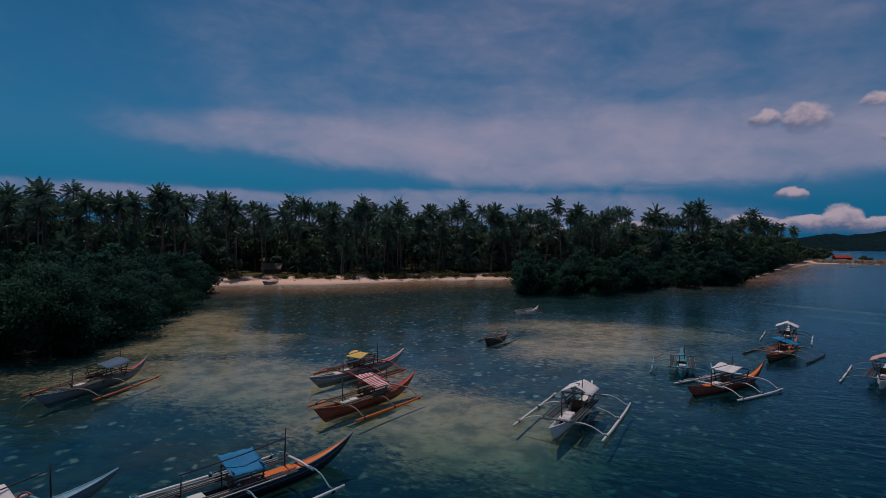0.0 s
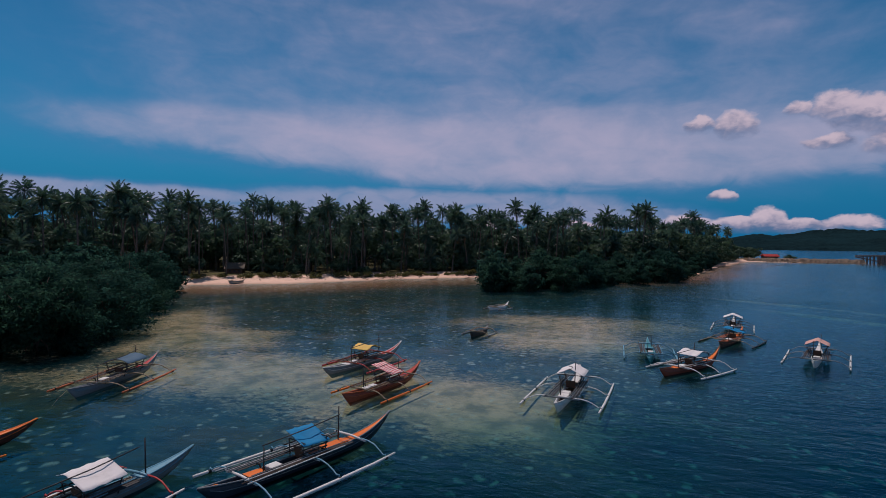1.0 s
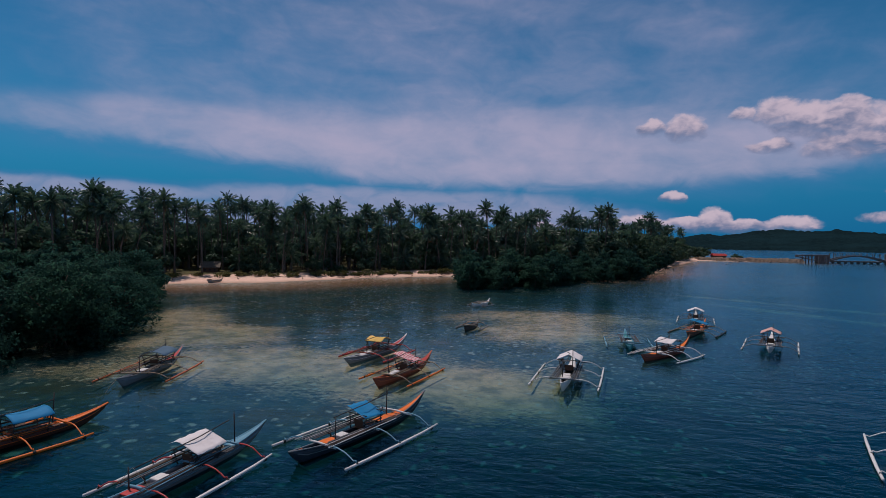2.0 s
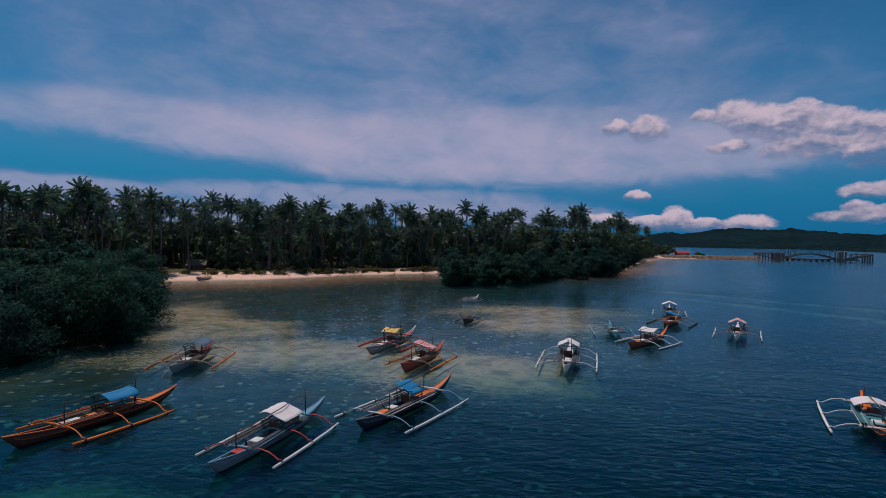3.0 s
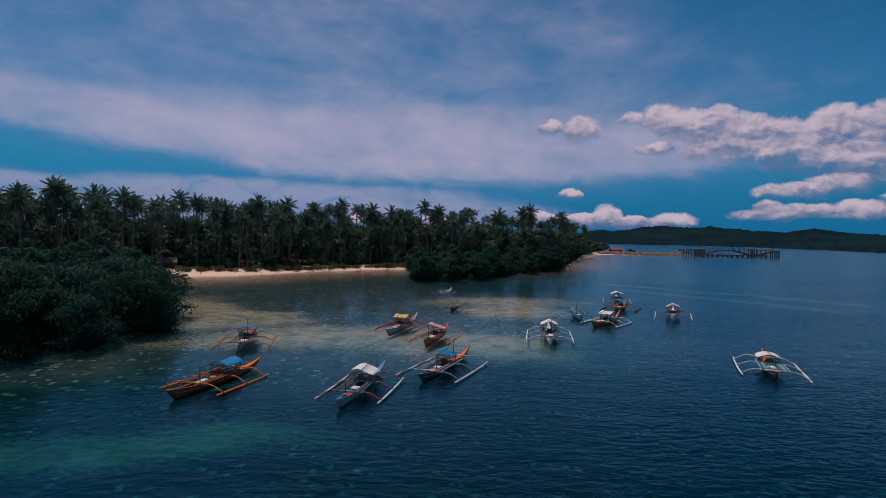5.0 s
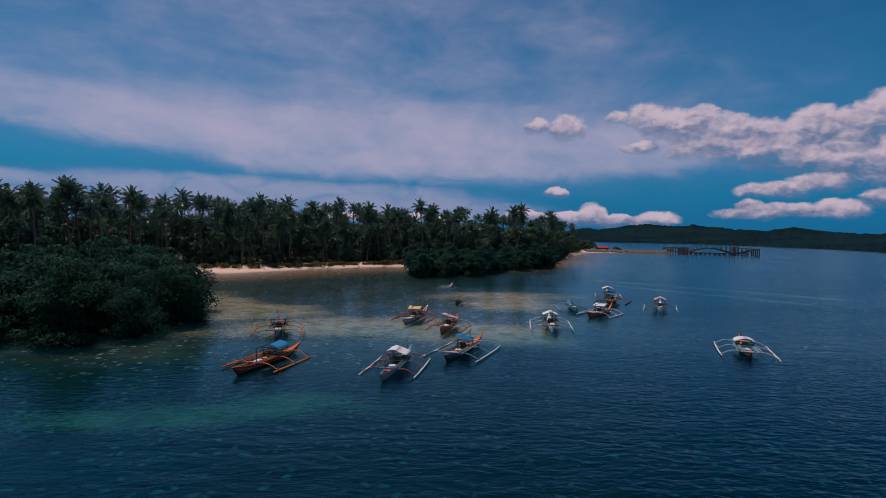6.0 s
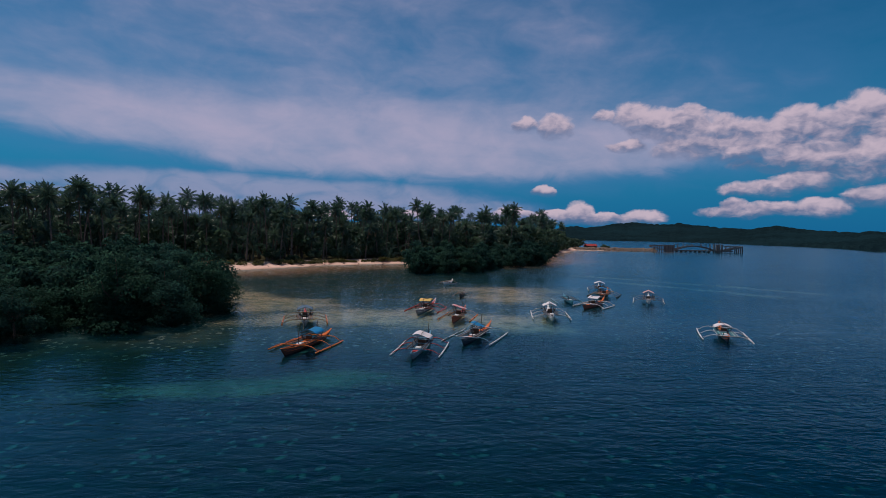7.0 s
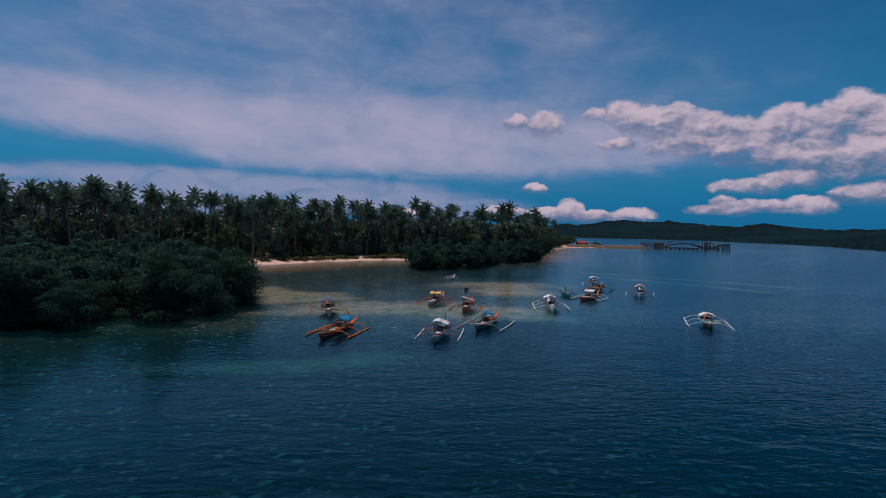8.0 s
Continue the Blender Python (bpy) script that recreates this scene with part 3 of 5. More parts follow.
def outrigger_boat(label, x, y, heading, half_span, float_length, bow, stern, hull=GREY, rail=WHITE, inside=DARK, bow_paint=ORANGE, floats=WHITE,
                   beams=WHITE, arms=PALE_BLUE, awn=None, style="ridge", awn_at=0.3, awn_size=(2.2, 1.7), awn_z=1.75, boom=True, masts=(-0.62, 0.62),
                   hatches=(), chest=True, seed=1, beam=0.38, side=0.42, bow_rise=0.85, fenders=True, arm_count=3, stays=False, moored=False):
    r = random.Random(seed)
    boat = thing("outrigger_boat", pose(x, y, 0.0, r.uniform(-1.2, 1.2), r.uniform(-0.8, 0.8), heading), label, "boat", "moored outrigger boats")
    lines = Hull(bow, stern, beam, side, bow_rise, 0.24)
    k = half_span / 2.3
    part("hull", lines.shell(), hull, boat)
    for sgn in (-1, 1):
        pts = [(px, sgn * lines.half(px), lines.sheer(px) + 0.005) for px in lines.stations(-stern, bow, 25)]
        part("gunwale", tube(pts, 0.032, 6), rail, boat)
        low = [(px, sgn * (lines.half(px) * 0.985 + 0.008), lines.keel(px) + (lines.sheer(px) - lines.keel(px)) * 0.7) for px in lines.stations(-stern * 0.9, bow * 0.9, 21)]
        part("rubbing_strake", tube(low, 0.018, 5), rail, boat)
    part("bow_deck", lines.cover(bow * 0.46, bow * 1.0, -0.012, 0.02, -0.012), bow_paint, boat, "painted bow deck")
    part("stern_deck", lines.cover(-stern * 0.995, -stern * 0.82, 0.02), bow_paint, boat, "painted stern deck")
    plank_n = 7
    for i in range(plank_n):
        px = -stern * 0.66 + (bow * 0.48 + stern * 0.66) * (i + 0.5) / plank_n
        wide = (bow * 0.48 + stern * 0.66) / plank_n * 0.93
        part("floor_board", box((wide, 2 * min(lines.half(px - wide / 2), lines.half(px + wide / 2)) - 0.14, 0.03), (px, 0, 0.19 + r.uniform(0, 0.02))), inside, boat, smooth=False)
    for i, px in enumerate((-stern * 0.35, bow * 0.05, bow * 0.36)):
        part("thwart", box((0.2, 2 * lines.half(px) - 0.08, 0.035), (px, 0, side - 0.12)), BROWN, boat, smooth=False)
    for px, ln, mat in hatches:
        part("hatch_cover", box((ln, 2 * lines.half(px) - 0.10, 0.05), (px, r.uniform(-0.02, 0.02), side + 0.05), 0.015, (0, r.uniform(-2, 2), r.uniform(-3, 3))), mat, boat, "painted hatch cover", False)
    if chest:
        px = -stern * 0.28
        part("engine_cover", box((0.55, 2 * lines.half(px) - 0.2, 0.26), (px, 0, side - 0.02), 0.03), WHITE, boat, "white engine cover", False)
        motor = part("engine", box((0.5, 0.36, 0.3), (px - 0.62, 0.0, 0.28), 0.05), BLACK, boat, "dark engine block", False)
        part("exhaust_pipe", tube([(px - 0.45, 0.2, 0.3), (px - 0.5, 0.26, 0.62), (px - 0.62, 0.3, 0.70)], 0.035, 6), BLACK, motor)
    # Cross beams, curved arms and floats.
    deck = side + 0.09
    spots_x = [float_length * f for f in ((-0.40, 0.03, 0.42) if arm_count == 3 else (-0.36, 0.38))]
    booms = {}
    for sgn in (-1, 1):
        a, b = -float_length / 2, float_length / 2
        bend = r.uniform(-0.05, 0.05)
        pts = [(a, sgn * half_span, 0.10), (a * 0.5, sgn * half_span + bend, 0.085), (0, sgn * half_span + bend, 0.08), (b * 0.6, sgn * half_span + bend * 0.6, 0.09), (b, sgn * half_span, 0.16)]
        booms[sgn] = part("float", tube(pts, [0.066, 0.074, 0.074, 0.07, 0.05], 10), floats, boat)
    for i, px in enumerate(spots_x):
        lift = 0.05 * (i == len(spots_x) - 1)
        crossing = part("cross_beam", tube([(px + r.uniform(-.03, .03), -1.05 * k, deck + lift), (px, 0, deck + 0.05 + lift), (px + r.uniform(-.03, .03), 1.05 * k, deck + lift)], 0.055, 8), beams, boat)
        for sgn in (-1, 1):
            arm = [(0.75, deck + 0.06), (1.2, deck + 0.06), (1.6, deck - 0.02), (1.92, deck - 0.16), (2.14, deck - 0.30), (2.27, 0.26), (2.3, 0.13)]
            part("outrigger_arm", tube([(px + 0.02 * sgn, sgn * a * k, h + lift * (a < 1.7)) for a, h in arm], [0.036, 0.036, 0.034, 0.032, 0.03, 0.028, 0.028], 7), arms, boat)
            part("lashing", tube([(px - 0.06, sgn * half_span, 0.10), (px + 0.06, sgn * half_span, 0.10)], 0.082, 8), BLACK, booms[sgn], "black rubber lashing")
            part("lashing", tube([(px, sgn * 0.85 * k, deck + 0.04 + lift), (px, sgn * 0.93 * k, deck + 0.04 + lift)], 0.06, 8), BLACK, crossing, "black rubber lashing")
    for sgn in (-1, 1):
        for i in range(3 if arm_count == 3 else 0):
            a, b = spots_x[0] * r.uniform(0.75, 1.05), spots_x[-1] * r.uniform(0.5, 0.95)
            part("side_board", box((b - a, 0.13, 0.025), ((a + b) / 2, sgn * (beam + 0.10 + 0.16 * i), deck + 0.085), 0.006, (0, 0, r.uniform(-0.6, 0.6))), inside, boat, smooth=False)
        for off, mat in ((0.52, GREY), (0.66, beams), (0.80, BROWN if r.random() < 0.5 else GREY), (0.98, BAMBOO if r.random() < 0.3 else beams)):
            part("side_pole", tube([(spots_x[0] - r.uniform(0.2, 0.6), sgn * off * k, deck + 0.12), (spots_x[-1] * r.uniform(0.2, 0.9), sgn * off * k * r.uniform(0.82, 1.0), deck + 0.14)], r.uniform(0.013, 0.024), 6), mat, boat)
    # Posts, awning, side rails.
    high = awn_z
    if awn:
        cx, (ln, wd) = awn_at, awn_size
        part("awning", shifted(awning(ln, wd, high, style, seed), cx), awn, boat, "sagging cloth awning")
        for sx in (-0.42, 0.42):
            for sgn in (-1, 1):
                part("awning_post", tube([(cx + sx * ln, sgn * 0.44 * k, 0.3), (cx + sx * ln * 1.02, sgn * wd * 0.42, high - 0.02)], 0.028, 6), DARK, boat)
            part("awning_bar", tube([(cx + sx * ln, -wd * 0.49, high - 0.035), (cx + sx * ln, wd * 0.49, high - 0.035)], 0.024, 6), DARK, boat)
        for sgn in (-1, 1):
            for i in range(3):
                h = side + 0.18 + 0.17 * i
                part("rail_slat", box((ln * 1.05, 0.025, 0.06), (cx - 0.1, sgn * (0.47 * k + 0.05 * i), h), 0.006), inside if i % 2 else DARK, boat, smooth=False)
        part("seat", box((0.45, 0.62, 0.05), (cx - ln * 0.2, 0, side + 0.02), 0.015), BROWN, boat, smooth=False)
        part("backrest", box((0.05, 0.6, 0.45), (cx - ln * 0.34, 0, side + 0.25), 0.015, (0, -12, 0)), BROWN, boat, smooth=False)
        part("crate", box((0.42, 0.36, 0.28), (cx + ln * 0.22, 0.1, side - 0.1), 0.02, (0, 0, 12)), RUST if seed % 2 else PALE_BLUE, boat, smooth=False)
    for i, f in enumerate(masts):
        mx = f * (bow if f > 0 else stern)
        tall = high + (0.62 if i else 0.35) + r.uniform(-0.1, 0.25)
        my = (0.22 if i else -0.2) * (1 if seed % 2 else -1)
        part("mast", tube([(mx, my, 0.25), (mx + r.uniform(-0.05, 0.05), my + r.uniform(-0.05, 0.05), tall)], [0.036, 0.026], 7), DARK, boat)
    if boom:
        part("boom", tube([(masts[0] * stern, -0.1, high + 0.28), (awn_at, 0.0, high + 0.34), (masts[-1] * bow, 0.12, high + 0.46)], 0.024, 6), DARK, boat)
    if stays:
        for sgn in (-1, 1):
            part("stay", tube([(masts[0] * stern, 0, high + 0.3), (spots_x[0], sgn * 1.0 * k, deck + 0.05)], 0.008, 4), BAMBOO, boat)
    if moored:
        part("mooring_line", tube([(-stern * 0.97, 0.03, lines.sheer(-stern)), (-stern - 0.7, 0.1, 0.25), (-stern - 1.5, 0.15, -0.4)], 0.012, 4), BAMBOO, boat)
    if fenders:
        for f in (0.2, 0.42):
            part("coiled_rope", tube([(bow * f + 0.13 * math.cos(a * 0.7), 0.12 + 0.13 * math.sin(a * 0.7), side - 0.06 + 0.006 * a) for a in range(20)], 0.018, 5), BAMBOO, boat)
    return boat


outrigger_boat("dark outrigger boat with orange hatches and a blue tarpaulin awning", -3.5, -2.25, 67.5, 2.4, 6.9, 5.6, 4.5, hull=NAVY, rail=GREY, bow_paint=ORANGE,
               awn=BLUE_TARP, style="flat", awn_at=0.45, awn_size=(1.4, 1.25), awn_z=1.22, hatches=((-2.15, 0.8, ORANGE), (1.95, 1.3, ORANGE)), masts=(-0.42, 0.42), seed=3, bow_rise=0.70)
outrigger_boat("grey-blue outrigger boat with a wide white canvas awning", -8.95, -8.2, 80, 2.1, 5.7, 5.0, 4.4, hull=GREY, rail=PALE_BLUE, bow_paint=PALE_BLUE, beams=PALE_BLUE,
               arms=RED, awn=WHITE_TARP, style="lean", awn_at=0.7, awn_size=(1.6, 1.6), awn_z=1.06, masts=(-0.55, 0.52), hatches=((-2.4, 0.8, RED),), seed=4, bow_rise=0.36, stays=True)
outrigger_boat("orange-painted outrigger boat with a blue tarpaulin awning", -19.3, -7.35, 75, 2.25, 5.6, 4.9, 4.6, hull=DARK_RED, rail=ORANGE, bow_paint=ORANGE, floats=ORANGE, beams=ORANGE, arms=ORANGE,
               inside=BROWN, awn=BLUE_TARP, style="arch", awn_at=0.9, awn_size=(1.8, 1.6), awn_z=1.20, masts=(-0.42, 0.45), hatches=((-1.5, 0.9, PINK_TARP), (-0.3, 0.5, ORANGE)), seed=5, bow_rise=0.40)
outrigger_boat("brown-red outrigger boat with a red and white striped awning", -4.7, 10.3, 76, 1.95, 5.9, 4.5, 4.2, hull=MAROON, rail=RUST, bow_paint=RED, floats=ORANGE, beams=BAMBOO, arms=BAMBOO,
               inside=BROWN, awn=STRIPE_TARP, style="flat", awn_at=0.4, awn_size=(1.5, 1.7), awn_z=1.25, masts=(-0.45, 0.3), hatches=((-1.8, 0.6, WHITE),), seed=6, bow_rise=0.64)
outrigger_boat("pale outrigger boat with red floats and a yellow awning", -8.8, 16.5, 74, 2.25, 5.0, 4.8, 4.7, hull=GREY, rail=WHITE, bow_paint=RED, floats=RED, beams=MAROON, arms=RED,
               inside=DARK, awn=YELLOW_TARP, style="peak", awn_at=0.1, awn_size=(1.7, 1.6), awn_z=1.30, masts=(-0.4, 0.42), hatches=((-2.2, 0.6, WHITE),), seed=7, bow_rise=0.64)
outrigger_boat("white outrigger boat with white floats and a canvas awning", 7.25, 12.7, 82, 2.3, 7.2, 3.7, 4.7, hull=WHITE, rail=WHITE, bow_paint=WHITE, arms=WHITE, beams=GREY,
               awn=WHITE_TARP, style="ridge", awn_at=0.8, awn_size=(1.9, 1.8), awn_z=1.30, masts=(-0.45, 0.1), hatches=((-2.0, 0.8, WHITE),), seed=8, bow_rise=0.8)
outrigger_boat("dark outrigger boat with orange deck and a white awning", 16.0, 22.7, 51, 2.25, 5.0, 4.3, 4.2, hull=MAROON, rail=BROWN, bow_paint=ORANGE, inside=BROWN, arms=WHITE,
               awn=WHITE_TARP, style="peak", awn_at=0.4, awn_size=(2.2, 1.6), awn_z=1.25, masts=(-0.5, 0.2), hatches=((-2.0, 0.9, ORANGE), (2.2, 0.7, ORANGE)), seed=9, bow_rise=1.0)
outrigger_boat("small teal outrigger boat with bare poles and no awning", 13.4, 27.6, 88, 2.15, 5.4, 3.6, 3.6, hull=TEAL, rail=PALE_BLUE, bow_paint=TEAL, floats=PALE_BLUE, beams=PALE_BLUE, arms=PALE_BLUE,
               awn=None, awn_z=0.85, masts=(-0.25, 0.35), hatches=((-1.0, 0.7, TEAL), (0.8, 0.9, TEAL)), seed=10, bow_rise=0.5, boom=False)
outrigger_boat("brown outrigger boat with orange bow and a blue awning", 22.0, 36.6, 62, 2.4, 5.2, 3.4, 4.3, hull=BROWN, rail=RUST, bow_paint=ORANGE, floats=DARK, beams=BAMBOO, arms=BAMBOO,
               inside=RUST, awn=BLUE_TARP, style="flat", awn_at=0.6, awn_size=(1.8, 1.8), awn_z=1.15, masts=(-0.5, 0.3), hatches=((-1.8, 0.8, RUST),), seed=11, bow_rise=0.85)
outrigger_boat("grey outrigger boat with a pale awning and white floats", 24.2, 46.4, 76, 2.15, 6.0, 3.4, 4.2, hull=NAVY, rail=GREY, bow_paint=WHITE, arms=GREY, beams=GREY,
               awn=WHITE_TARP, style="ridge", awn_at=0.2, awn_size=(2.0, 2.0), awn_z=1.30, masts=(-0.4, 0.3), seed=12, bow_rise=0.8, boom=False)
outrigger_boat("grey outrigger boat with red bow, orange floats and dark tarpaulin", -22.8, 6.4, 103, 2.45, 6.1, 5.0, 4.5, hull=GREY, rail=GREY, bow_paint=RED, floats=RUST, beams=BAMBOO, arms=BAMBOO,
               inside=BROWN, awn=GREY_TARP, style="arch", awn_at=1.0, awn_size=(2.2, 1.8), awn_z=1.25, masts=(-0.48, 0.5), hatches=((-1.2, 0.8, WHITE),), moored=True, seed=13, bow_rise=0.70)
outrigger_boat("white outrigger boat with a faded pink ridge awning", 27.0, 29.8, 68.5, 2.28, 6.9, 3.6, 4.2, hull=WHITE, rail=WHITE, bow_paint=WHITE, arms=GREY, beams=GREY,
               awn=PINK_TARP, style="ridge", awn_at=0.4, awn_size=(2.0, 1.75), awn_z=1.35, masts=(-0.3, 0.25), seed=14, bow_rise=0.6, boom=False)
outrigger_boat("white-armed outrigger boat with orange bow and white awning", 23.0, 0.0, 69.5, 2.3, 6.0, 3.6, 3.3, hull=NAVY, rail=ORANGE, bow_paint=ORANGE, arms=WHITE, beams=WHITE, inside=TEAL,
               awn=WHITE_TARP, style="arch", awn_at=0.7, awn_size=(1.4, 1.8), awn_z=0.98, masts=(-0.3, 0.5), hatches=((-1.1, 0.7, PALE_BLUE), (-0.1, 0.6, TEAL)), seed=15, bow_rise=0.65)
outrigger_boat("small dark paddle outrigger with open hull", -3.0, 33.0, 78, 1.45, 3.0, 2.4, 2.5, hull=DARK, rail=DARK, bow_paint=GREY, floats=GREY, beams=BAMBOO, arms=BAMBOO,
               awn=None, masts=(), boom=False, chest=False, seed=16, beam=0.32, side=0.34, bow_rise=0.55, arm_count=2, fenders=False)
outrigger_boat("small white paddle outrigger with open hull", -4.8, 54.5, 64, 1.3, 3.6, 2.5, 2.5, hull=WHITE, rail=WHITE, bow_paint=WHITE, floats=GREY, beams=BAMBOO, arms=BAMBOO,
               awn=None, masts=(), boom=False, chest=False, seed=17, beam=0.32, side=0.34, bow_rise=0.6, arm_count=2, fenders=False)


# ---- palms, mangroves and bushes ----
def leaf_cloud(r, lumps, count, size, hang=0.0, shell=0.55):
    """Many small folded leaves over a set of lumps (centre, radii)."""
    weight = np.array([a[1][0] * a[1][1] + a[1][2] * a[1][0] for a in lumps])
    pick = r.choice(len(lumps), count, p=weight / weight.sum())
    centre, radii = np.array([l[0] for l in lumps])[pick], np.array([l[1] for l in lumps])[pick]
    d = r.normal(size=(count, 3))
    d /= np.linalg.norm(d, axis=1)[:, None]
    d[:, 2] = np.where(r.random_sample(count) < 0.55, np.abs(d[:, 2]), d[:, 2])
    depth = shell + (1 - shell) * r.random_sample(count) ** 0.6
    p = centre + d * radii * (depth * r.uniform(0.72, 1.28, count))[:, None]
    out = d + r.normal(size=(count, 3)) * 0.7 + np.array([0, 0, 0.35])
    out /= np.linalg.norm(out, axis=1)[:, None]
    a = np.cross(out, r.normal(size=(count, 3)))
    a /= np.linalg.norm(a, axis=1)[:, None]
    b = np.cross(out, a)
    s = size * r.uniform(0.6, 1.4, count)[:, None]
    a, b = a * s, b * s * 0.55
    verts = np.stack([p - a, p + b + out * s * 0.15, p + a - np.array([0, 0, hang]) * s, p - b + out * s * 0.15], 1).reshape(-1, 3)
    k = np.arange(count) * 4
    faces = np.concatenate([np.stack([k, k + 1, k + 2], 1), np.stack([k, k + 2, k + 3], 1)])
    return verts.tolist(), faces.tolist(), np.repeat(d, 4, axis=0)


def leaves(name, cloud, mat, parent):
    """A crown of leaves that keeps, for each leaf, which way its clump swells."""
    ob = part(name, cloud[:2], mat, parent, smooth=False)
    ob.data.attributes.new("swell", "FLOAT_VECTOR", "POINT").data.foreach_set("vector", cloud[2].astype(np.float32).ravel())
    return ob


def frond(r, base, turn, rise, length, droop, leaflets=13, width=0.085):
    """One feather leaf: a curved midrib with two rows of narrow leaflets, swept forward and hanging."""
    d = np.array([math.cos(turn), math.sin(turn), 0.0])
    side = np.array([-d[1], d[0], 0.0])
    steps = leaflets + 2
    pts, p, ang = [], np.array(base, float), rise
    for k in range(steps + 1):
        pts.append(p.copy())
        p = p + (d * math.cos(ang) + np.array([0, 0, 1.0]) * math.sin(ang)) * length / steps
        ang -= droop / steps * (0.15 + 1.7 * (k / steps) ** 1.3)
    rib = [tuple(q) for q in pts[::5]]
    verts, faces = tube(rib, [0.05 * (1 - 0.8 * k / (len(rib) - 1)) for k in range(len(rib))], 3)
    twist = r.uniform(-0.35, 0.35)
    for k in range(2, steps):
        q, f = pts[k], k / steps
        ahead = pts[k + 1] - pts[k]
        ahead /= np.linalg.norm(ahead)
        ll = 0.95 * math.sin(math.pi * min(0.24 + 0.70 * f, 1.0)) ** 0.8 + 0.10
        for sgn in (-1, 1):
            sway = r.uniform(0.8, 1.2)
            tip = q + sgn * side * ll * 0.48 * sway + ahead * ll * 0.70 + np.array([0, 0, -ll * (0.30 + 0.35 * r.random_sample() + sgn * twist)])
            i = len(verts)
            verts += [tuple(q - ahead * width), tuple(q + ahead * width), tuple((q * 0.5 + tip * 0.5) + ahead * width * 0.8 + np.array([0, 0, 0.08])), tuple(tip)]
            faces += [(i, i + 1, i + 2), (i, i + 2, i + 3)]
    return verts, faces


def palm(seed, tall, lean, fronds=30, size=4.0, label="tall coconut palm with a feathery dark green crown"):
    r = np.random.RandomState(seed)
    root = thing("coconut_palm", pose(0, 0, 0), label, "palm tree", "coconut palms")
    a = r.uniform(0, 6.28)
    pts, radii = [], []
    for k in range(9):
        u = k / 8
        pts.append((math.cos(a) * lean * u ** 1.7, math.sin(a) * lean * u ** 1.7, tall * u - 0.4))
        radii.append(0.14 + 0.16 * (1 - u) ** 5 + 0.03 * (1 - u))
    part("trunk", tube(pts, radii, 7), BARK, root, "grey ringed trunk")
    top = np.array(pts[-1])
    green = []
    wind = r.uniform(0, 6.28)
    for k in range(fronds):
        u = (k + 0.5) / fronds
        turn = k * 2.39996 + r.uniform(-0.35, 0.35)
        rise = 1.52 - 2.55 * u ** 0.85 + r.uniform(-0.2, 0.2) + 0.15 * math.cos(turn - wind)
        droop = (0.45 + 0.85 * math.sin(math.pi * min(u + 0.05, 1.0))) * r.uniform(0.7, 1.25)
        long = size * r.uniform(0.82, 1.08) * (0.80 + 0.20 * math.sin(math.pi * min(u + 0.2, 1)))
        green.append(frond(r, top + np.array([0, 0, 0.3 * (1 - u)]), turn, rise, long, droop))
    part("crown", merged(green), PALM_LEAF, root)
    for k in range(r.randint(1, 3)):
        part("dry_frond", frond(r, top - np.array([0, 0, 0.2]), r.uniform(0, 6.28), -1.0 + r.uniform(-0.3, 0.2), size * 0.85, 0.7, 10), DRY_LEAF, root, "brown hanging dead frond")
    return root


def limbs(r, foot, crown, count, thick):
    """A short trunk with limbs that reach into the crown lumps."""
    pieces = []
    fork = np.array(foot) + np.array([0, 0, max(crown[0][0][2] * 0.45, 0.5)])
    pieces.append(tube([tuple(np.array(foot) - (0, 0, 0.5)), tuple((np.array(foot) + fork) / 2 + r.uniform(-0.1, 0.1, 3)), tuple(fork)], [thick, thick * 0.85, thick * 0.7], 7))
    for k in range(count):
        c = np.array(crown[k % len(crown)][0]) + r.uniform(-0.4, 0.4, 3)
        mid = fork * 0.5 + c * 0.5 + r.uniform(-0.35, 0.35, 3)
        pieces.append(tube([tuple(fork), tuple(mid), tuple(c)], [thick * 0.6, thick * 0.38, thick * 0.15], 5))
    return merged(pieces)


def mangrove(seed, tall, spread, count, size=0.19):
    r = np.random.RandomState(seed)
    root = thing("mangrove_tree", pose(0, 0, 0), "dense dark green mangrove tree standing in shallow water", "mangrove", "mangrove trees")
    lumps = []
    for k in range(22):
        a, d, f = r.uniform(0, 6.28), spread * math.sqrt(r.random_sample()), r.random_sample()
        h = 0.45 + (tall - 1.3) * f * (1 - 0.35 * (d / spread) ** 2)
        lumps.append(((d * math.cos(a), d * math.sin(a), h), (r.uniform(0.9, 1.35), r.uniform(0.9, 1.35), r.uniform(0.6, 1.0))))
    lumps.append(((0, 0, tall - 1.0), (1.2, 1.2, 0.9)))
    part("trunk", limbs(r, (0, 0, 0), sorted(lumps, key=lambda l: -l[0][2]), 9, 0.14), ROOT, root)
    for k in range(3):
        a, d = 2.1 * k + r.uniform(0, 1.2), r.uniform(0.7, 1.6)
        c, s = math.cos(a), math.sin(a)
        part("prop_root", tube([(0.05 * c, 0.05 * s, r.uniform(0.9, 1.5)), (0.6 * d * c, 0.6 * d * s, 0.75), (d * c, d * s, -0.6)], 0.035, 4), ROOT, root)
    leaves("crown", leaf_cloud(r, lumps, count, size), MANGROVE_LEAF, root)
    return root


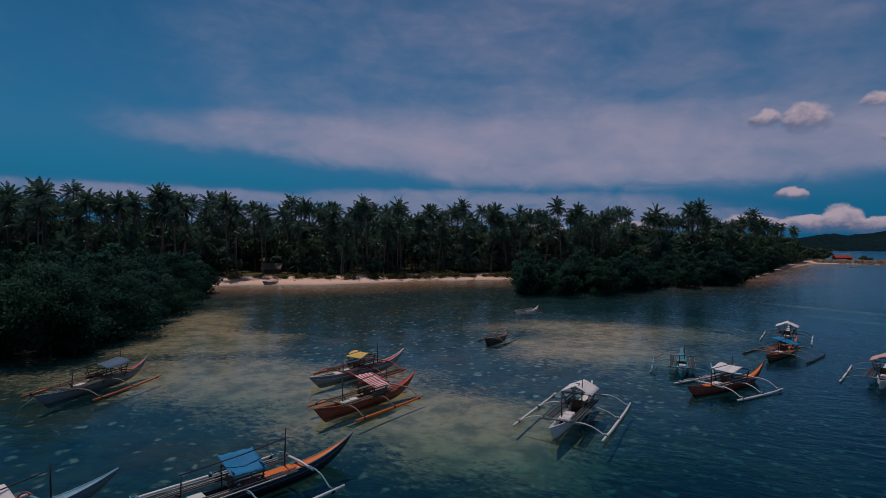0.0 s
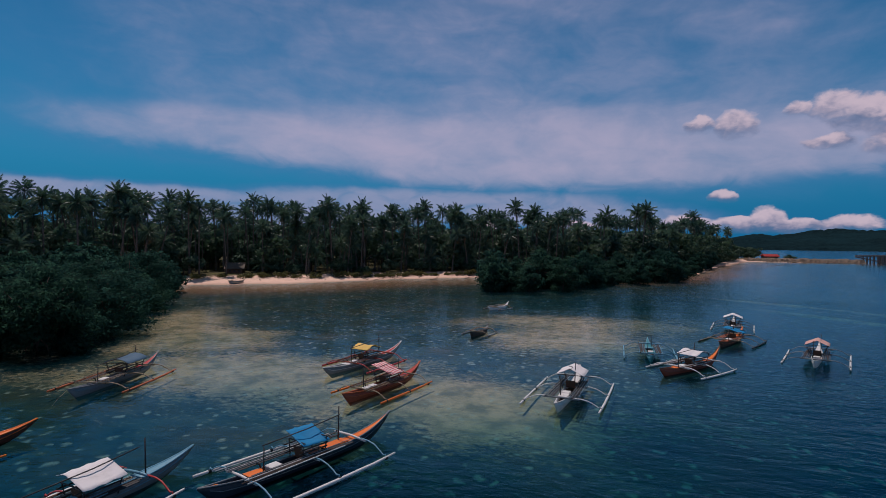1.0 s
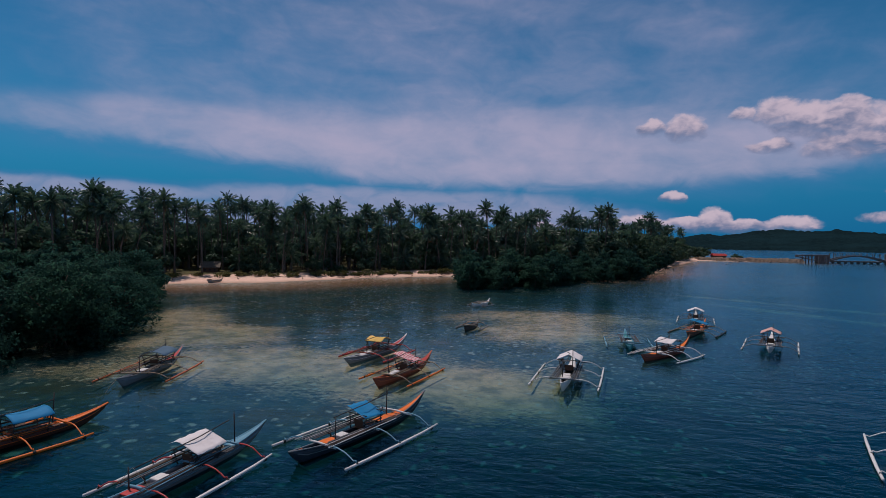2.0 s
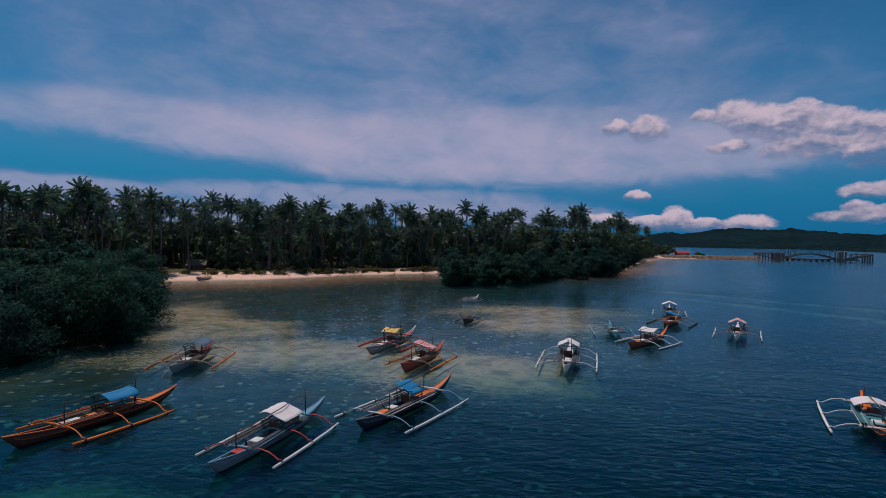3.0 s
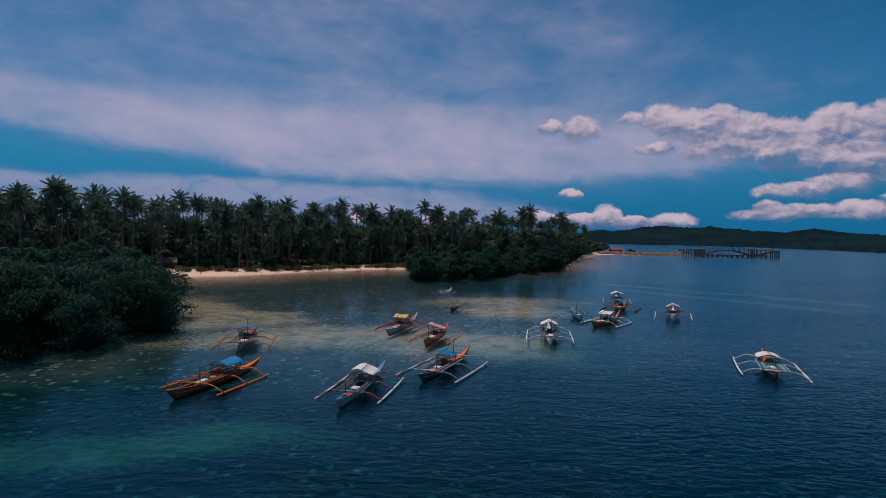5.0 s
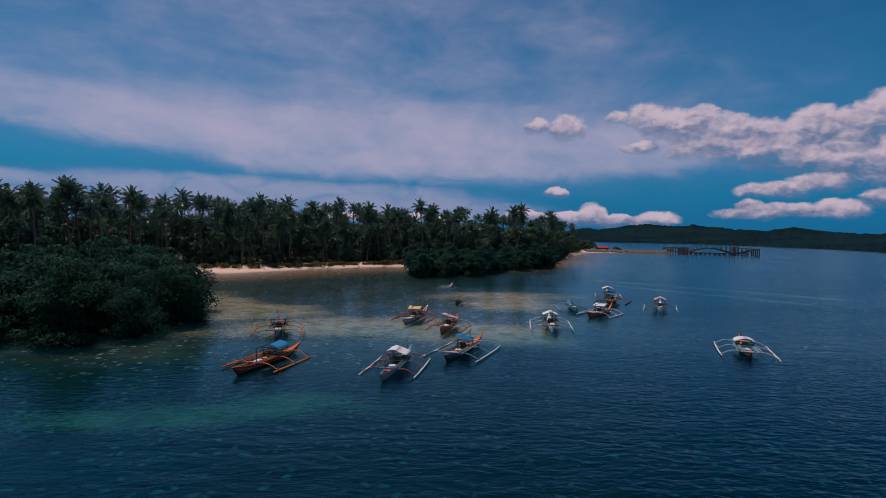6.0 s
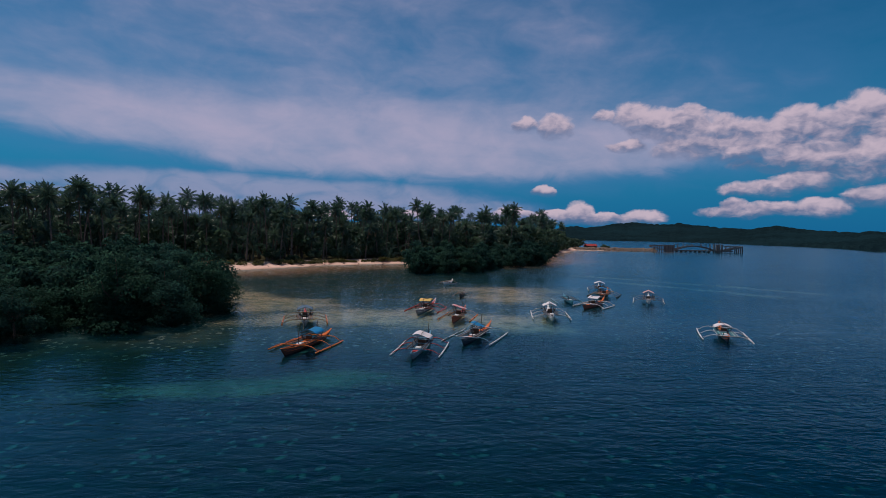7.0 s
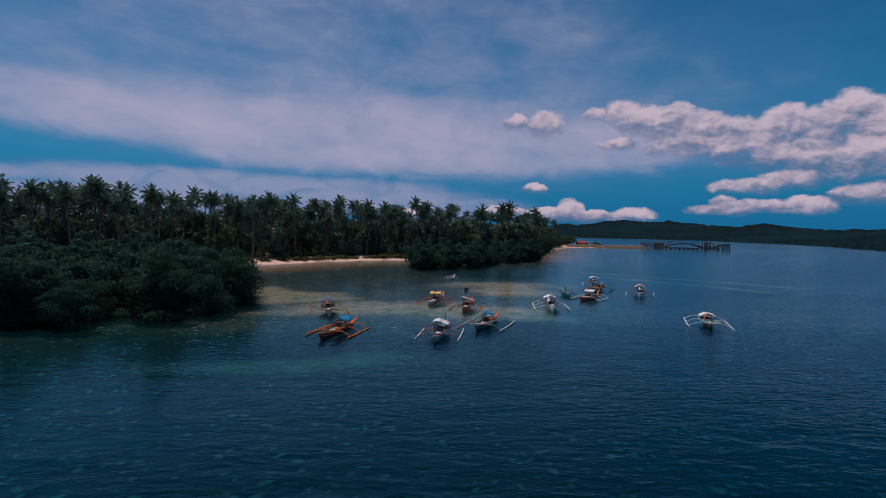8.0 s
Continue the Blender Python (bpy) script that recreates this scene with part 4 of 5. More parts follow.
def broadleaf(seed, tall, spread, count, name="broadleaf_tree", label="rounded dark broadleaf tree among palms", low=0.45, size=0.34, leaf=BUSH_LEAF, category="tree", group="broadleaf trees"):
    r = np.random.RandomState(seed)
    root = thing(name, pose(0, 0, 0), label, category, group)
    lumps = []
    for k in range(11):
        a, d = r.uniform(0, 6.28), spread * math.sqrt(r.random_sample())
        h = tall * (low + (0.9 - low) * r.random_sample() * (1 - 0.4 * (d / spread) ** 2))
        q = spread * r.uniform(0.32, 0.5)
        lumps.append(((d * math.cos(a), d * math.sin(a), h), (q, q, q * 0.75)))
    part("trunk", limbs(r, (0, 0, 0), lumps, 8, 0.05 * spread + 0.03), ROOT, root)
    leaves("crown", leaf_cloud(r, lumps, count, size), leaf, root)
    return root


# Ground kept free round the hut and the two leaning palms: place and radius.
OPEN_SPOTS = [(-77, 91, 5.5), (-74, 85.5, 5.0), (-82, 93, 4.0), (-79, 87, 4.0)]


def scatter(poly, step, seed, jitter=0.42):
    r = random.Random(seed)
    x0, x1 = min(p[0] for p in poly), max(p[0] for p in poly)
    y0, y1 = min(p[1] for p in poly), max(p[1] for p in poly)
    out, y = [], y0
    while y < y1:
        x = x0
        while x < x1:
            px, py = x + r.uniform(-jitter, jitter) * step, y + r.uniform(-jitter, jitter) * step
            if inside_distance(np.array([px]), np.array([py]), poly)[0] > 0 and all(math.hypot(px - a, py - b) > c for a, b, c in OPEN_SPOTS):
                out.append((px, py))
            x += step
        y += step
    return out


def level(x, y):
    return float(ground_height(np.array([x]), np.array([y]))[0])


def plant(models, points, seed, lo=0.85, hi=1.15, sink=0.0, tilt=3.0, copies_only=False):
    """Stands copies of the models on the ground at the points; the models themselves take the first places."""
    r = random.Random(seed)
    for i, (x, y) in enumerate(points):
        src = models[i % len(models)]
        s = r.uniform(lo, hi)
        m = pose(x, y, max(level(x, y), -0.6) - sink, r.uniform(-tilt, tilt), r.uniform(-tilt, tilt), r.uniform(0, 360)) @ Matrix.Diagonal((s, s, s * r.uniform(0.94, 1.06), 1))
        if i < len(models) and not copies_only:
            src.matrix_world = m
        else:
            copy = copy_thing(src, Matrix())
            copy.matrix_basis = m


PALM_WOOD = [(-150, 24), (-112, 14), (-97, 34), (-90, 58), (-82, 74), (-72, 90), (-58, 98), (-48, 112), (-36, 124), (-20, 132), (0, 138), (16, 146),
             (28, 158), (36, 174), (45, 200), (54, 232), (64, 262), (80, 300), (82, 322), (64, 318), (34, 240), (14, 200), (-14, 178), (-48, 160), (-84, 132), (-112, 98), (-140, 60)]
palms = [palm(11, 15.6, 1.5, 32, 3.0), palm(12, 17.0, 2.2, 33, 3.1), palm(13, 13.4, 0.8, 31, 3.0), palm(14, 17.6, 1.2, 33, 3.2), palm(15, 11.6, 1.8, 30, 3.1), palm(16, 16.0, 0.5, 34, 3.1), palm(17, 9.2, 1.0, 29, 3.2),
         palm(18, 14.6, 2.6, 31, 3.0), palm(19, 16.4, 1.6, 29, 3.3), palm(20, 7.4, 0.9, 28, 3.3)]
# Palms that stand over the rest: place and height of the top.
crest = [(-88, 58, 20.3), (-89, 73, 22.3), (-83, 94, 20.0), (-81, 93, 18.0), (-62, 112, 20.3), (-45, 147, 20.6), (-10, 178, 20.2), (12, 182, 20.3), (22, 218, 22.3),
         (-82, 66, 17.5), (-76, 86, 17.0), (-70, 92, 15.5), (-54, 106, 17.0), (-30, 134, 17.5)]
wood = [p for k, p in enumerate(scatter(PALM_WOOD, 4.7, 21)) if p[1] < 150 or k % 2]
front = set(sorted(range(len(wood)), key=lambda k: inside_distance(np.array([wood[k][0]]), np.array([wood[k][1]]), SHORE)[0])[:175])
plant(palms, [wood[k] for k in sorted(front)], 31, 0.86, 1.10)


def woodland(name, label, pieces, points, mats, seed, lo, hi):
    """Trees deep in the wood, of which only tops and glimpses show, joined into one mesh. pieces: (vertices, faces, swell, material index) lists."""
    rr = random.Random(seed)
    all_v, all_f, all_s, all_m, base = [], [], [], [], 0
    for k, (x, y) in enumerate(points):
        size, a = rr.uniform(lo, hi), rr.uniform(0, 6.283)
        spin = np.array([[math.cos(a), -math.sin(a), 0], [math.sin(a), math.cos(a), 0], [0, 0, 1]])
        for v, f, w, slot in pieces[k % len(pieces)]:
            all_v.append(v @ spin.T * size + np.array([x, y, level(x, y)]))
            all_f += [tuple(i + base for i in q) for q in f]
            all_s.append(w @ spin.T)
            all_m += [slot] * len(f)
            base += len(v)
    mesh = bpy.data.meshes.new(name)
    mesh.from_pydata(np.concatenate(all_v).tolist(), [], all_f)
    mesh.attributes.new("swell", "FLOAT_VECTOR", "POINT").data.foreach_set("vector", np.concatenate(all_s).astype(np.float32).ravel())
    for m in mats:
        mesh.materials.append(m)
    mesh.polygons.foreach_set("material_index", all_m)
    return tagged(new(name, mesh), label, "woodland", kind="stuff")


def far_palm(seed, tall, fronds=24, size=3.1):
    r = np.random.RandomState(seed)
    lean = r.uniform(-1.2, 1.2, 2)
    stem = tube([(0, 0, -0.4), (lean[0] * 0.4, lean[1] * 0.4, tall * 0.55), (lean[0], lean[1], tall)], [0.22, 0.16, 0.13], 5)
    green = []
    for k in range(fronds):
        u = (k + 0.5) / fronds
        green.append(frond(r, (lean[0], lean[1], tall), k * 2.39996 + r.uniform(-0.3, 0.3), 1.5 - 2.3 * u + r.uniform(-0.2, 0.2), size * r.uniform(0.8, 1.05), r.uniform(0.5, 1.3), 8, 0.12))
    crown = merged(green)
    return [(np.array(stem[0]), stem[1], np.zeros((len(stem[0]), 3)), 0), (np.array(crown[0]), crown[1], np.zeros((len(crown[0]), 3)), 1)]


woodland("palm_wood", "dense stand of coconut palms behind the beach", [far_palm(70 + k, t) for k, t in enumerate((15.5, 13.0, 16.8, 11.0, 14.4, 17.2))],
         [p for k, p in enumerate(wood) if k not in front], [BARK, PALM_LEAF], 32, 0.84, 1.08)
r = random.Random(3)
for k, (x, y, top) in enumerate(crest):
    src = palms[(0, 1, 3, 5)[k % 4]]
    high = (18.6, 20.1, 20.6, 19.1)[k % 4]
    stand = copy_thing(src, Matrix())
    s = (top - level(x, y)) / high
    stand.matrix_basis = pose(x, y, level(x, y) - 0.1, 0, 0, r.uniform(0, 360)) @ Matrix.Diagonal((s, s, s, 1))
young = [palm(21, 2.2, 0.3, 16, 4.2, "young coconut palm with arching fronds near the beach"), palm(22, 4.0, 0.5, 18, 4.2, "young coconut palm with arching fronds near the beach")]
UNDERWOOD = [(-77, 88), (-63, 95), (-54, 107), (-43, 119), (-26, 129), (-6, 134), (14, 143), (26, 152), (20, 160), (-5, 146), (-30, 138), (-50, 124), (-62, 108), (-78, 96)]
plant(young, scatter(UNDERWOOD, 8.0, 5), 33, 0.8, 1.2)
plant([palms[4], palms[6], palms[9], young[1]], scatter(UNDERWOOD, 4.9, 55), 34, 0.75, 1.1, copies_only=True)
trees = [broadleaf(41, 9.5, 4.4, 850, low=0.25, size=0.54), broadleaf(42, 7.5, 4.0, 750, low=0.2, size=0.52), broadleaf(43, 11.5, 4.8, 900, low=0.3, size=0.56)]
TREE_BELT = [(-100, 30), (-92, 62), (-82, 82), (-64, 100), (-48, 118), (-26, 134), (0, 138), (24, 152), (36, 176), (50, 218), (60, 250), (84, 300), (86, 335), (66, 320), (30, 235), (-10, 190), (-60, 150), (-110, 130), (-150, 70), (-150, 20)]
plant(trees, scatter(TREE_BELT, 9.6, 8), 35, 0.8, 1.3)
EAST_TREES = [(24, 152), (34, 168), (44, 196), (54, 226), (64, 258), (80, 296), (84, 318), (66, 310), (44, 250), (26, 200), (10, 165)]
plant(trees, scatter(EAST_TREES, 6.6, 28), 38, 0.9, 1.35, copies_only=True)
def far_tree(seed, tall, spread, count, size):
    r = np.random.RandomState(seed)
    lumps = []
    for k in range(12):
        a, d, q = r.uniform(0, 6.28), spread * math.sqrt(r.random_sample()), spread * r.uniform(0.3, 0.5)
        lumps.append(((d * math.cos(a), d * math.sin(a), tall * (0.3 + 0.6 * r.random_sample() * (1 - 0.4 * (d / spread) ** 2))), (q, q, q * 0.75)))
    stem, cloud = limbs(r, (0, 0, 0), lumps, 6, 0.3), leaf_cloud(r, lumps, count, size)
    return [(np.array(stem[0]), stem[1], np.zeros((len(stem[0]), 3)), 0), (np.array(cloud[0]), [tuple(q) for q in cloud[1]], cloud[2], 1)]


BACK_BELT = [(-190, 30), (-130, 40), (-112, 90), (-86, 125), (-40, 165), (-8, 205), (30, 260), (62, 330), (20, 330), (-40, 240), (-110, 170), (-180, 110)]
woodland("tree_wood", "dark broadleaf trees closing the wood behind the palms", [far_tree(44, 13.5, 5.8, 620, 0.8), far_tree(45, 12.0, 5.2, 560, 0.72), far_tree(46, 14.5, 5.4, 640, 0.75)],
         scatter(BACK_BELT, 8.6, 18), [ROOT, BUSH_LEAF], 36, 0.82, 1.08)
plant([trees[0], trees[1]], [(92, 338), (97, 352), (86, 326), (103, 366), (92, 362), (108, 380), (99, 384), (80, 330), (88, 344), (96, 336), (105, 356), (100, 372), (112, 392), (94, 374)], 61, 0.75, 1.0, copies_only=True)
bushes = [broadleaf(51, 3.2, 2.2, 1300, "bush", "leafy green bush at the edge of the beach", 0.25, 0.26, category="bush", group="beach bushes"),
          broadleaf(52, 2.4, 2.6, 1400, "bush", "leafy green bush at the edge of the beach", 0.25, 0.24, category="bush", group="beach bushes"),
          broadleaf(53, 4.4, 2.6, 1700, "bush", "leafy green bush at the edge of the beach", 0.25, 0.28, category="bush", group="beach bushes")]
BUSH_BELT = [(-96, 36), (-88, 58), (-80, 77), (-74, 88), (-62, 95), (-53, 106), (-42, 118), (-26, 128), (-8, 132), (8, 136), (24, 146), (36, 164), (46, 194), (56, 230), (66, 254),
             (62, 262), (40, 206), (24, 164), (0, 144), (-28, 133), (-50, 114), (-66, 98), (-84, 86), (-104, 50)]
plant(bushes, scatter(BUSH_BELT, 5.2, 9), 37, 0.7, 1.25)
tufts = [broadleaf(54, 0.9, 1.6, 500, "grass_tuft", "low yellow-green beach grass tuft on sand", 0.2, 0.2, YELLOW_LEAF, "grass", "beach grass tufts")]
plant(tufts, [(-47, 104), (-43, 108), (-37, 114), (-33, 117), (-28, 121), (-22, 124), (-52, 99), (-18, 126), (-66, 87), (-70, 85), (-50, 101.5), (-45, 106), (-40, 111.5), (-35, 115.5), (-30.5, 119.5), (-25, 122.5), (-20, 125),
              (-48.5, 103.5), (-38.5, 113.5), (-63, 89.5), (-60, 90.5), (-57, 93.5), (-75, 82.5), (-78, 79), (-15, 127), (-12, 127.5)], 43, 0.6, 1.25, tilt=8.0)
mangroves = [mangrove(61, 6.0, 2.6, 5800, 0.115), mangrove(62, 7.2, 3.0, 6400, 0.12), mangrove(63, 5.0, 2.4, 5200, 0.115), mangrove(64, 6.6, 2.8, 6000, 0.115), mangrove(65, 3.6, 2.0, 3900, 0.11)]
far_mangroves = [mangrove(66, 6.0, 2.6, 1900, 0.24), mangrove(67, 7.2, 3.0, 2100, 0.25), mangrove(68, 5.0, 2.4, 1700, 0.24)]
LEFT_GROVE = [(-36, 4), (-35.5, 13), (-39, 22), (-46, 34), (-56, 50), (-66, 60), (-80, 56), (-92, 30), (-104, 4), (-92, -6), (-62, -10), (-46, -7), (-40, -3)]
MID_GROVE = [(-11, 81), (-4, 82), (2, 88), (10, 102), (20, 115), (28, 126), (33, 142), (38, 160), (30, 150), (14, 136), (0, 126), (-10, 114), (-16, 97), (-15, 88)]
stands = scatter(LEFT_GROVE, 4.1, 12)
fringe = [p for p in stands if inside_distance(np.array([p[0]]), np.array([p[1]]), LEFT_GROVE)[0] < 6.5 and p[0] - 0.9 * p[1] > -105]
plant(mangroves, fringe, 39, 0.95, 1.35)
plant(far_mangroves, [p for p in stands if p not in fringe], 44, 0.95, 1.35)
plant(far_mangroves, scatter(MID_GROVE, 4.2, 13), 40, 0.85, 1.2, copies_only=True)
SHORE_GROVE = [(37, 155), (45, 178), (53, 206), (60, 236), (54, 240), (46, 208), (37, 178), (31, 160)]
plant(far_mangroves, scatter(SHORE_GROVE, 5.0, 14), 45, 0.75, 1.05, copies_only=True)


# ---- far shore, spit and bridge ----
FOREST, n = material("far forest")
pos = n.node("ShaderNodeNewGeometry").outputs["Position"]
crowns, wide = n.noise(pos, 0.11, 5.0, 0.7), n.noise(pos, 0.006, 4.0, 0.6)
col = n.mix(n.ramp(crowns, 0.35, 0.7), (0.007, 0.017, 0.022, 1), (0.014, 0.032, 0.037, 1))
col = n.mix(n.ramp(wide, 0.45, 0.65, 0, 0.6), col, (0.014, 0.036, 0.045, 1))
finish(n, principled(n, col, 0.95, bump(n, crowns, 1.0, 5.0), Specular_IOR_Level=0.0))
ridge_az = [-30, 0, 9, 12.5, 14.5, 16.7, 18.5, 20.1, 21.7, 23.3, 24.8, 26.5, 28.6, 30.8, 32.6, 33.6, 34.9, 38.7, 41.6, 50, 62, 80]
ridge_el = [0.5, 0.5, 0.4, 0.5, 0.8, 0.75, 1.05, 1.3, 1.25, 1.08, 1.25, 1.05, 0.84, 0.74, 1.1, 0.95, 0.67, 0.5, 0.6, 0.9, 0.8, 0.5]
shore_az, shore_r = [-30, 12, 18, 24, 28.4, 32.4, 35, 42, 55, 80], [1180, 1150, 1126, 1150, 1051, 906, 860, 560, 430, 380]
az, deepness = np.meshgrid(np.linspace(-30, 80, 420), np.concatenate([[-0.02], np.linspace(0, 1, 34) ** 1.3, [1.4]]))
near = np.interp(az, shore_az, shore_r) + 14 * wobble(az, az * 0.3, 3.1, 4) + 6 * wobble(az, az * 0.2, 0.9, 6)
reach = near + deepness * 900
px, py = -8 + reach * np.sin(np.radians(az)), -58 + reach * np.cos(np.radians(az))
crest_h = (np.tan(np.radians(np.interp(az, ridge_az, ridge_el) + 0.07 * wobble(az, az, 2.2, 8) + 0.045 * wobble(az, az, 0.7, 18))) * (near + 620) + 10)
rise = np.where(deepness < 0.7, np.sin(np.clip(deepness / 0.7, 0, 1) * math.pi / 2) ** 1.5, np.cos(np.clip((deepness - 0.7) / 0.7, 0, 1) * math.pi / 2))
hz = np.where(deepness <= 0, -0.6, 4.0 + crest_h * rise * (0.93 + 0.07 * wobble(px, py, 160, 2)) + 1.6 * wobble(px, py, 14, 5) + 1.2 * wobble(px, py, 8, 6))
rows_n, cols_n = az.shape
i = (np.arange(rows_n - 1)[:, None] * cols_n + np.arange(cols_n - 1)).ravel()
far_mesh = (np.stack([px.ravel(), py.ravel(), hz.ravel()], 1).tolist(), np.stack([i, i + 1, i + cols_n + 1, i + cols_n], 1).tolist())
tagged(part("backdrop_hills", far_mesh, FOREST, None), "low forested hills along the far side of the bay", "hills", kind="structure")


def along(a, b, u, off=0.0, z=0.0):
    d = Vector((b[0] - a[0], b[1] - a[1]))
    n2 = Vector((-d.y, d.x)).normalized()
    return (a[0] + d.x * u + n2.x * off, a[1] + d.y * u + n2.y * off, z)


# A stone-faced causeway that ends at the unfinished bridge.
SPIT_A, SPIT_B = (91, 318), (147, 318)
r = np.random.RandomState(5)
verts, faces = [], []
cols = 60
for k in range(cols + 1):
    u = k / cols
    for off, z in ((-7.0, -1.0), (-5.2 + r.uniform(-.3, .3), 0.5 + r.uniform(-.35, .4)), (-3.8 + r.uniform(-.6, .6), 1.6 + r.uniform(-.5, .5)), (0, 2.0 + r.uniform(-.3, .4)), (4, 1.8), (6.5, -1.0)):
        verts.append(along(SPIT_A, SPIT_B, u, off, z))
for k in range(cols):
    for s in range(5):
        a = k * 6 + s
        faces.append((a, a + 6, a + 7, a + 1))
faces.append(tuple(range(6)))
faces.append(tuple(cols * 6 + s for s in range(6))[::-1])
tagged(part("causeway", (verts, faces), EARTH_BANK, None, smooth=False), "rubble causeway of tan stone and earth", "causeway", kind="structure")

BR_A, BR_B = (145, 318), (207, 313)
bridge = thing("bridge", pose(0, 0, 0), "unfinished grey concrete arch bridge standing in the bay", "bridge")
span = math.hypot(BR_B[0] - BR_A[0], BR_B[1] - BR_A[1])
turn = math.degrees(math.atan2(BR_B[1] - BR_A[1], BR_B[0] - BR_A[0]))


def beam_on(u0, u1, off, z0, z1, name, wide=0.5, tall=0.5, label=""):
    p, q = Vector(along(BR_A, BR_B, u0, off, z0)), Vector(along(BR_A, BR_B, u1, off, z1))
    ln = (q - p).length
    bm = box((ln, wide, tall), (0, 0, 0), 0.04)
    up = math.degrees(math.asin((q.z - p.z) / ln))
    bmesh.ops.transform(bm, matrix=Matrix.Translation((p + q) / 2) @ Euler((0, radians(-up), radians(turn))).to_matrix().to_4x4(), verts=bm.verts)
    return part(name, bm, CONCRETE, bridge, label, False)


def pier(u, off, top, wide=0.9):
    x, y, _ = along(BR_A, BR_B, u, off)
    bm = box((wide, wide, top + 3), (0, 0, (top - 3) / 2), 0.05)
    bmesh.ops.transform(bm, matrix=pose(x, y, 0, 0, 0, turn), verts=bm.verts)
    part("pier", bm, CONCRETE, bridge, "", False)


beam_on(0.0, 0.24, 2.6, 4.0, 4.3, "deck_girder", 1.0, 0.7)
beam_on(0.0, 0.24, -2.6, 4.0, 4.3, "deck_girder", 1.0, 0.7)
beam_on(-0.03, 0.16, -3.4, 3.6, 1.0, "brace", 0.6, 0.6)
for u in (0.06, 0.11, 0.17, 0.19, 0.21, 0.235):
    for off in (-2.6, 2.6):
        pier(u, off, 4.1, 0.6 if u < 0.15 else 1.1)
for off in (-2.8, 2.8):
    n_arch = 14
    pts = [(0.25 + 0.45 * k / n_arch, 0.9 + 4.0 * math.sin(math.pi * (0.08 + 0.84 * k / n_arch)) - 1.0) for k in range(n_arch + 1)]
    for (u0, z0), (u1, z1) in zip(pts, pts[1:]):
        beam_on(u0 - 0.002, u1 + 0.002, off, z0 + 0.3, z1 + 0.3, "arch_segment", 0.8, 0.75)
    for k in range(9):
        u = 0.28 + 0.40 * k / 8
        pz = 0.9 + 4.0 * math.sin(math.pi * (0.08 + 0.84 * (u - 0.25) / 0.45)) - 0.7
        x, y, _ = along(BR_A, BR_B, u, off)
        bm = box((0.3, 0.3, 5.6 - pz), (0, 0, (5.6 + pz) / 2), 0.02)
        bmesh.ops.transform(bm, matrix=pose(x, y, 0, 0, 0, turn), verts=bm.verts)
        part("column", bm, CONCRETE, bridge, "", False)
beam_on(0.26, 0.66, 0.0, 1.0, 1.0, "tie_beam", 3.6, 0.8)
for u in (0.29, 0.34, 0.39, 0.44, 0.49, 0.54, 0.59, 0.64):
    pier(u, 0.0, 0.9, 1.3)
for u in (0.715, 0.74, 0.765):
    for off in (-2.6, 2.6):
        pier(u, off, 5.6, 0.8)
for off in (-2.8, 2.8):
    beam_on(0.77, 0.985, off, 1.0, 4.2, "ramp_girder", 0.8, 0.8)
    beam_on(0.70, 0.88, off, 0.9, 0.9, "tie_beam", 0.8, 0.9)
    beam_on(0.80, 0.99, off, 4.4, 4.4, "rail_beam", 0.3, 0.35)
    for u in (0.945, 0.965, 0.985):
        pier(u, off, 4.4, 0.7)
    for u in (0.80, 0.85, 0.90):
        pier(u, off, 4.4, 0.35)


def house(x, y, heading, sx, sy, wall_h, roof_h, wall_mat, roof_mat, label):
    h = thing("house", pose(x, y, level(x, y) - 0.05, 0, 0, heading), label, "house")
    for sgn in (-1, 1):
        part("wall", box((sx, 0.15, wall_h), (0, sgn * (sy / 2 - 0.08), wall_h / 2)), wall_mat, h, smooth=False)
        part("wall", box((0.15, sy - 0.32, wall_h), (sgn * (sx / 2 - 0.08), 0, wall_h / 2)), wall_mat, h, smooth=False)
    slope = math.degrees(math.atan2(roof_h, sy / 2 + 0.5))
    for sgn in (-1, 1):
        ln = math.hypot(roof_h, sy / 2 + 0.6)
        part("roof", box((sx + 1.2, ln, 0.10), (0, sgn * (sy / 4 + 0.25), wall_h + roof_h / 2 - 0.05), 0.02, (-sgn * slope, 0, 0)), roof_mat, h, smooth=False)
    for k in range(3):
        wx = (k - 1) * sx * 0.3
        part("window", box((sx * 0.12, 0.06, wall_h * 0.35), (wx, -sy / 2 - 0.02, wall_h * 0.55)), DARK, h, "dark window opening", False)
    return h


house(112, 350, 8, 7.6, 5.5, 2.4, 1.3, DARK, RED_ROOF, "small house under a bright red roof on the spit")
hut = house(-77.5, 91.5, 25, 3.6, 3.0, 1.3, 1.4, BROWN, THATCH, "thatched beach hut with weathered grey roof")


def beached_boat(x, y, heading, seed, label):
    b = outrigger_boat(label, x, y, heading, 1.2, 2.6, 1.8, 1.8, hull=GREY, rail=BAMBOO, bow_paint=WHITE, floats=BAMBOO, beams=BAMBOO, arms=BAMBOO, masts=(), boom=False,
                       chest=False, seed=seed, beam=0.3, side=0.32, bow_rise=0.4, arm_count=2, fenders=False)
    b.location.z = level(x, y) + 0.22
    b["group"] = "beached boats"


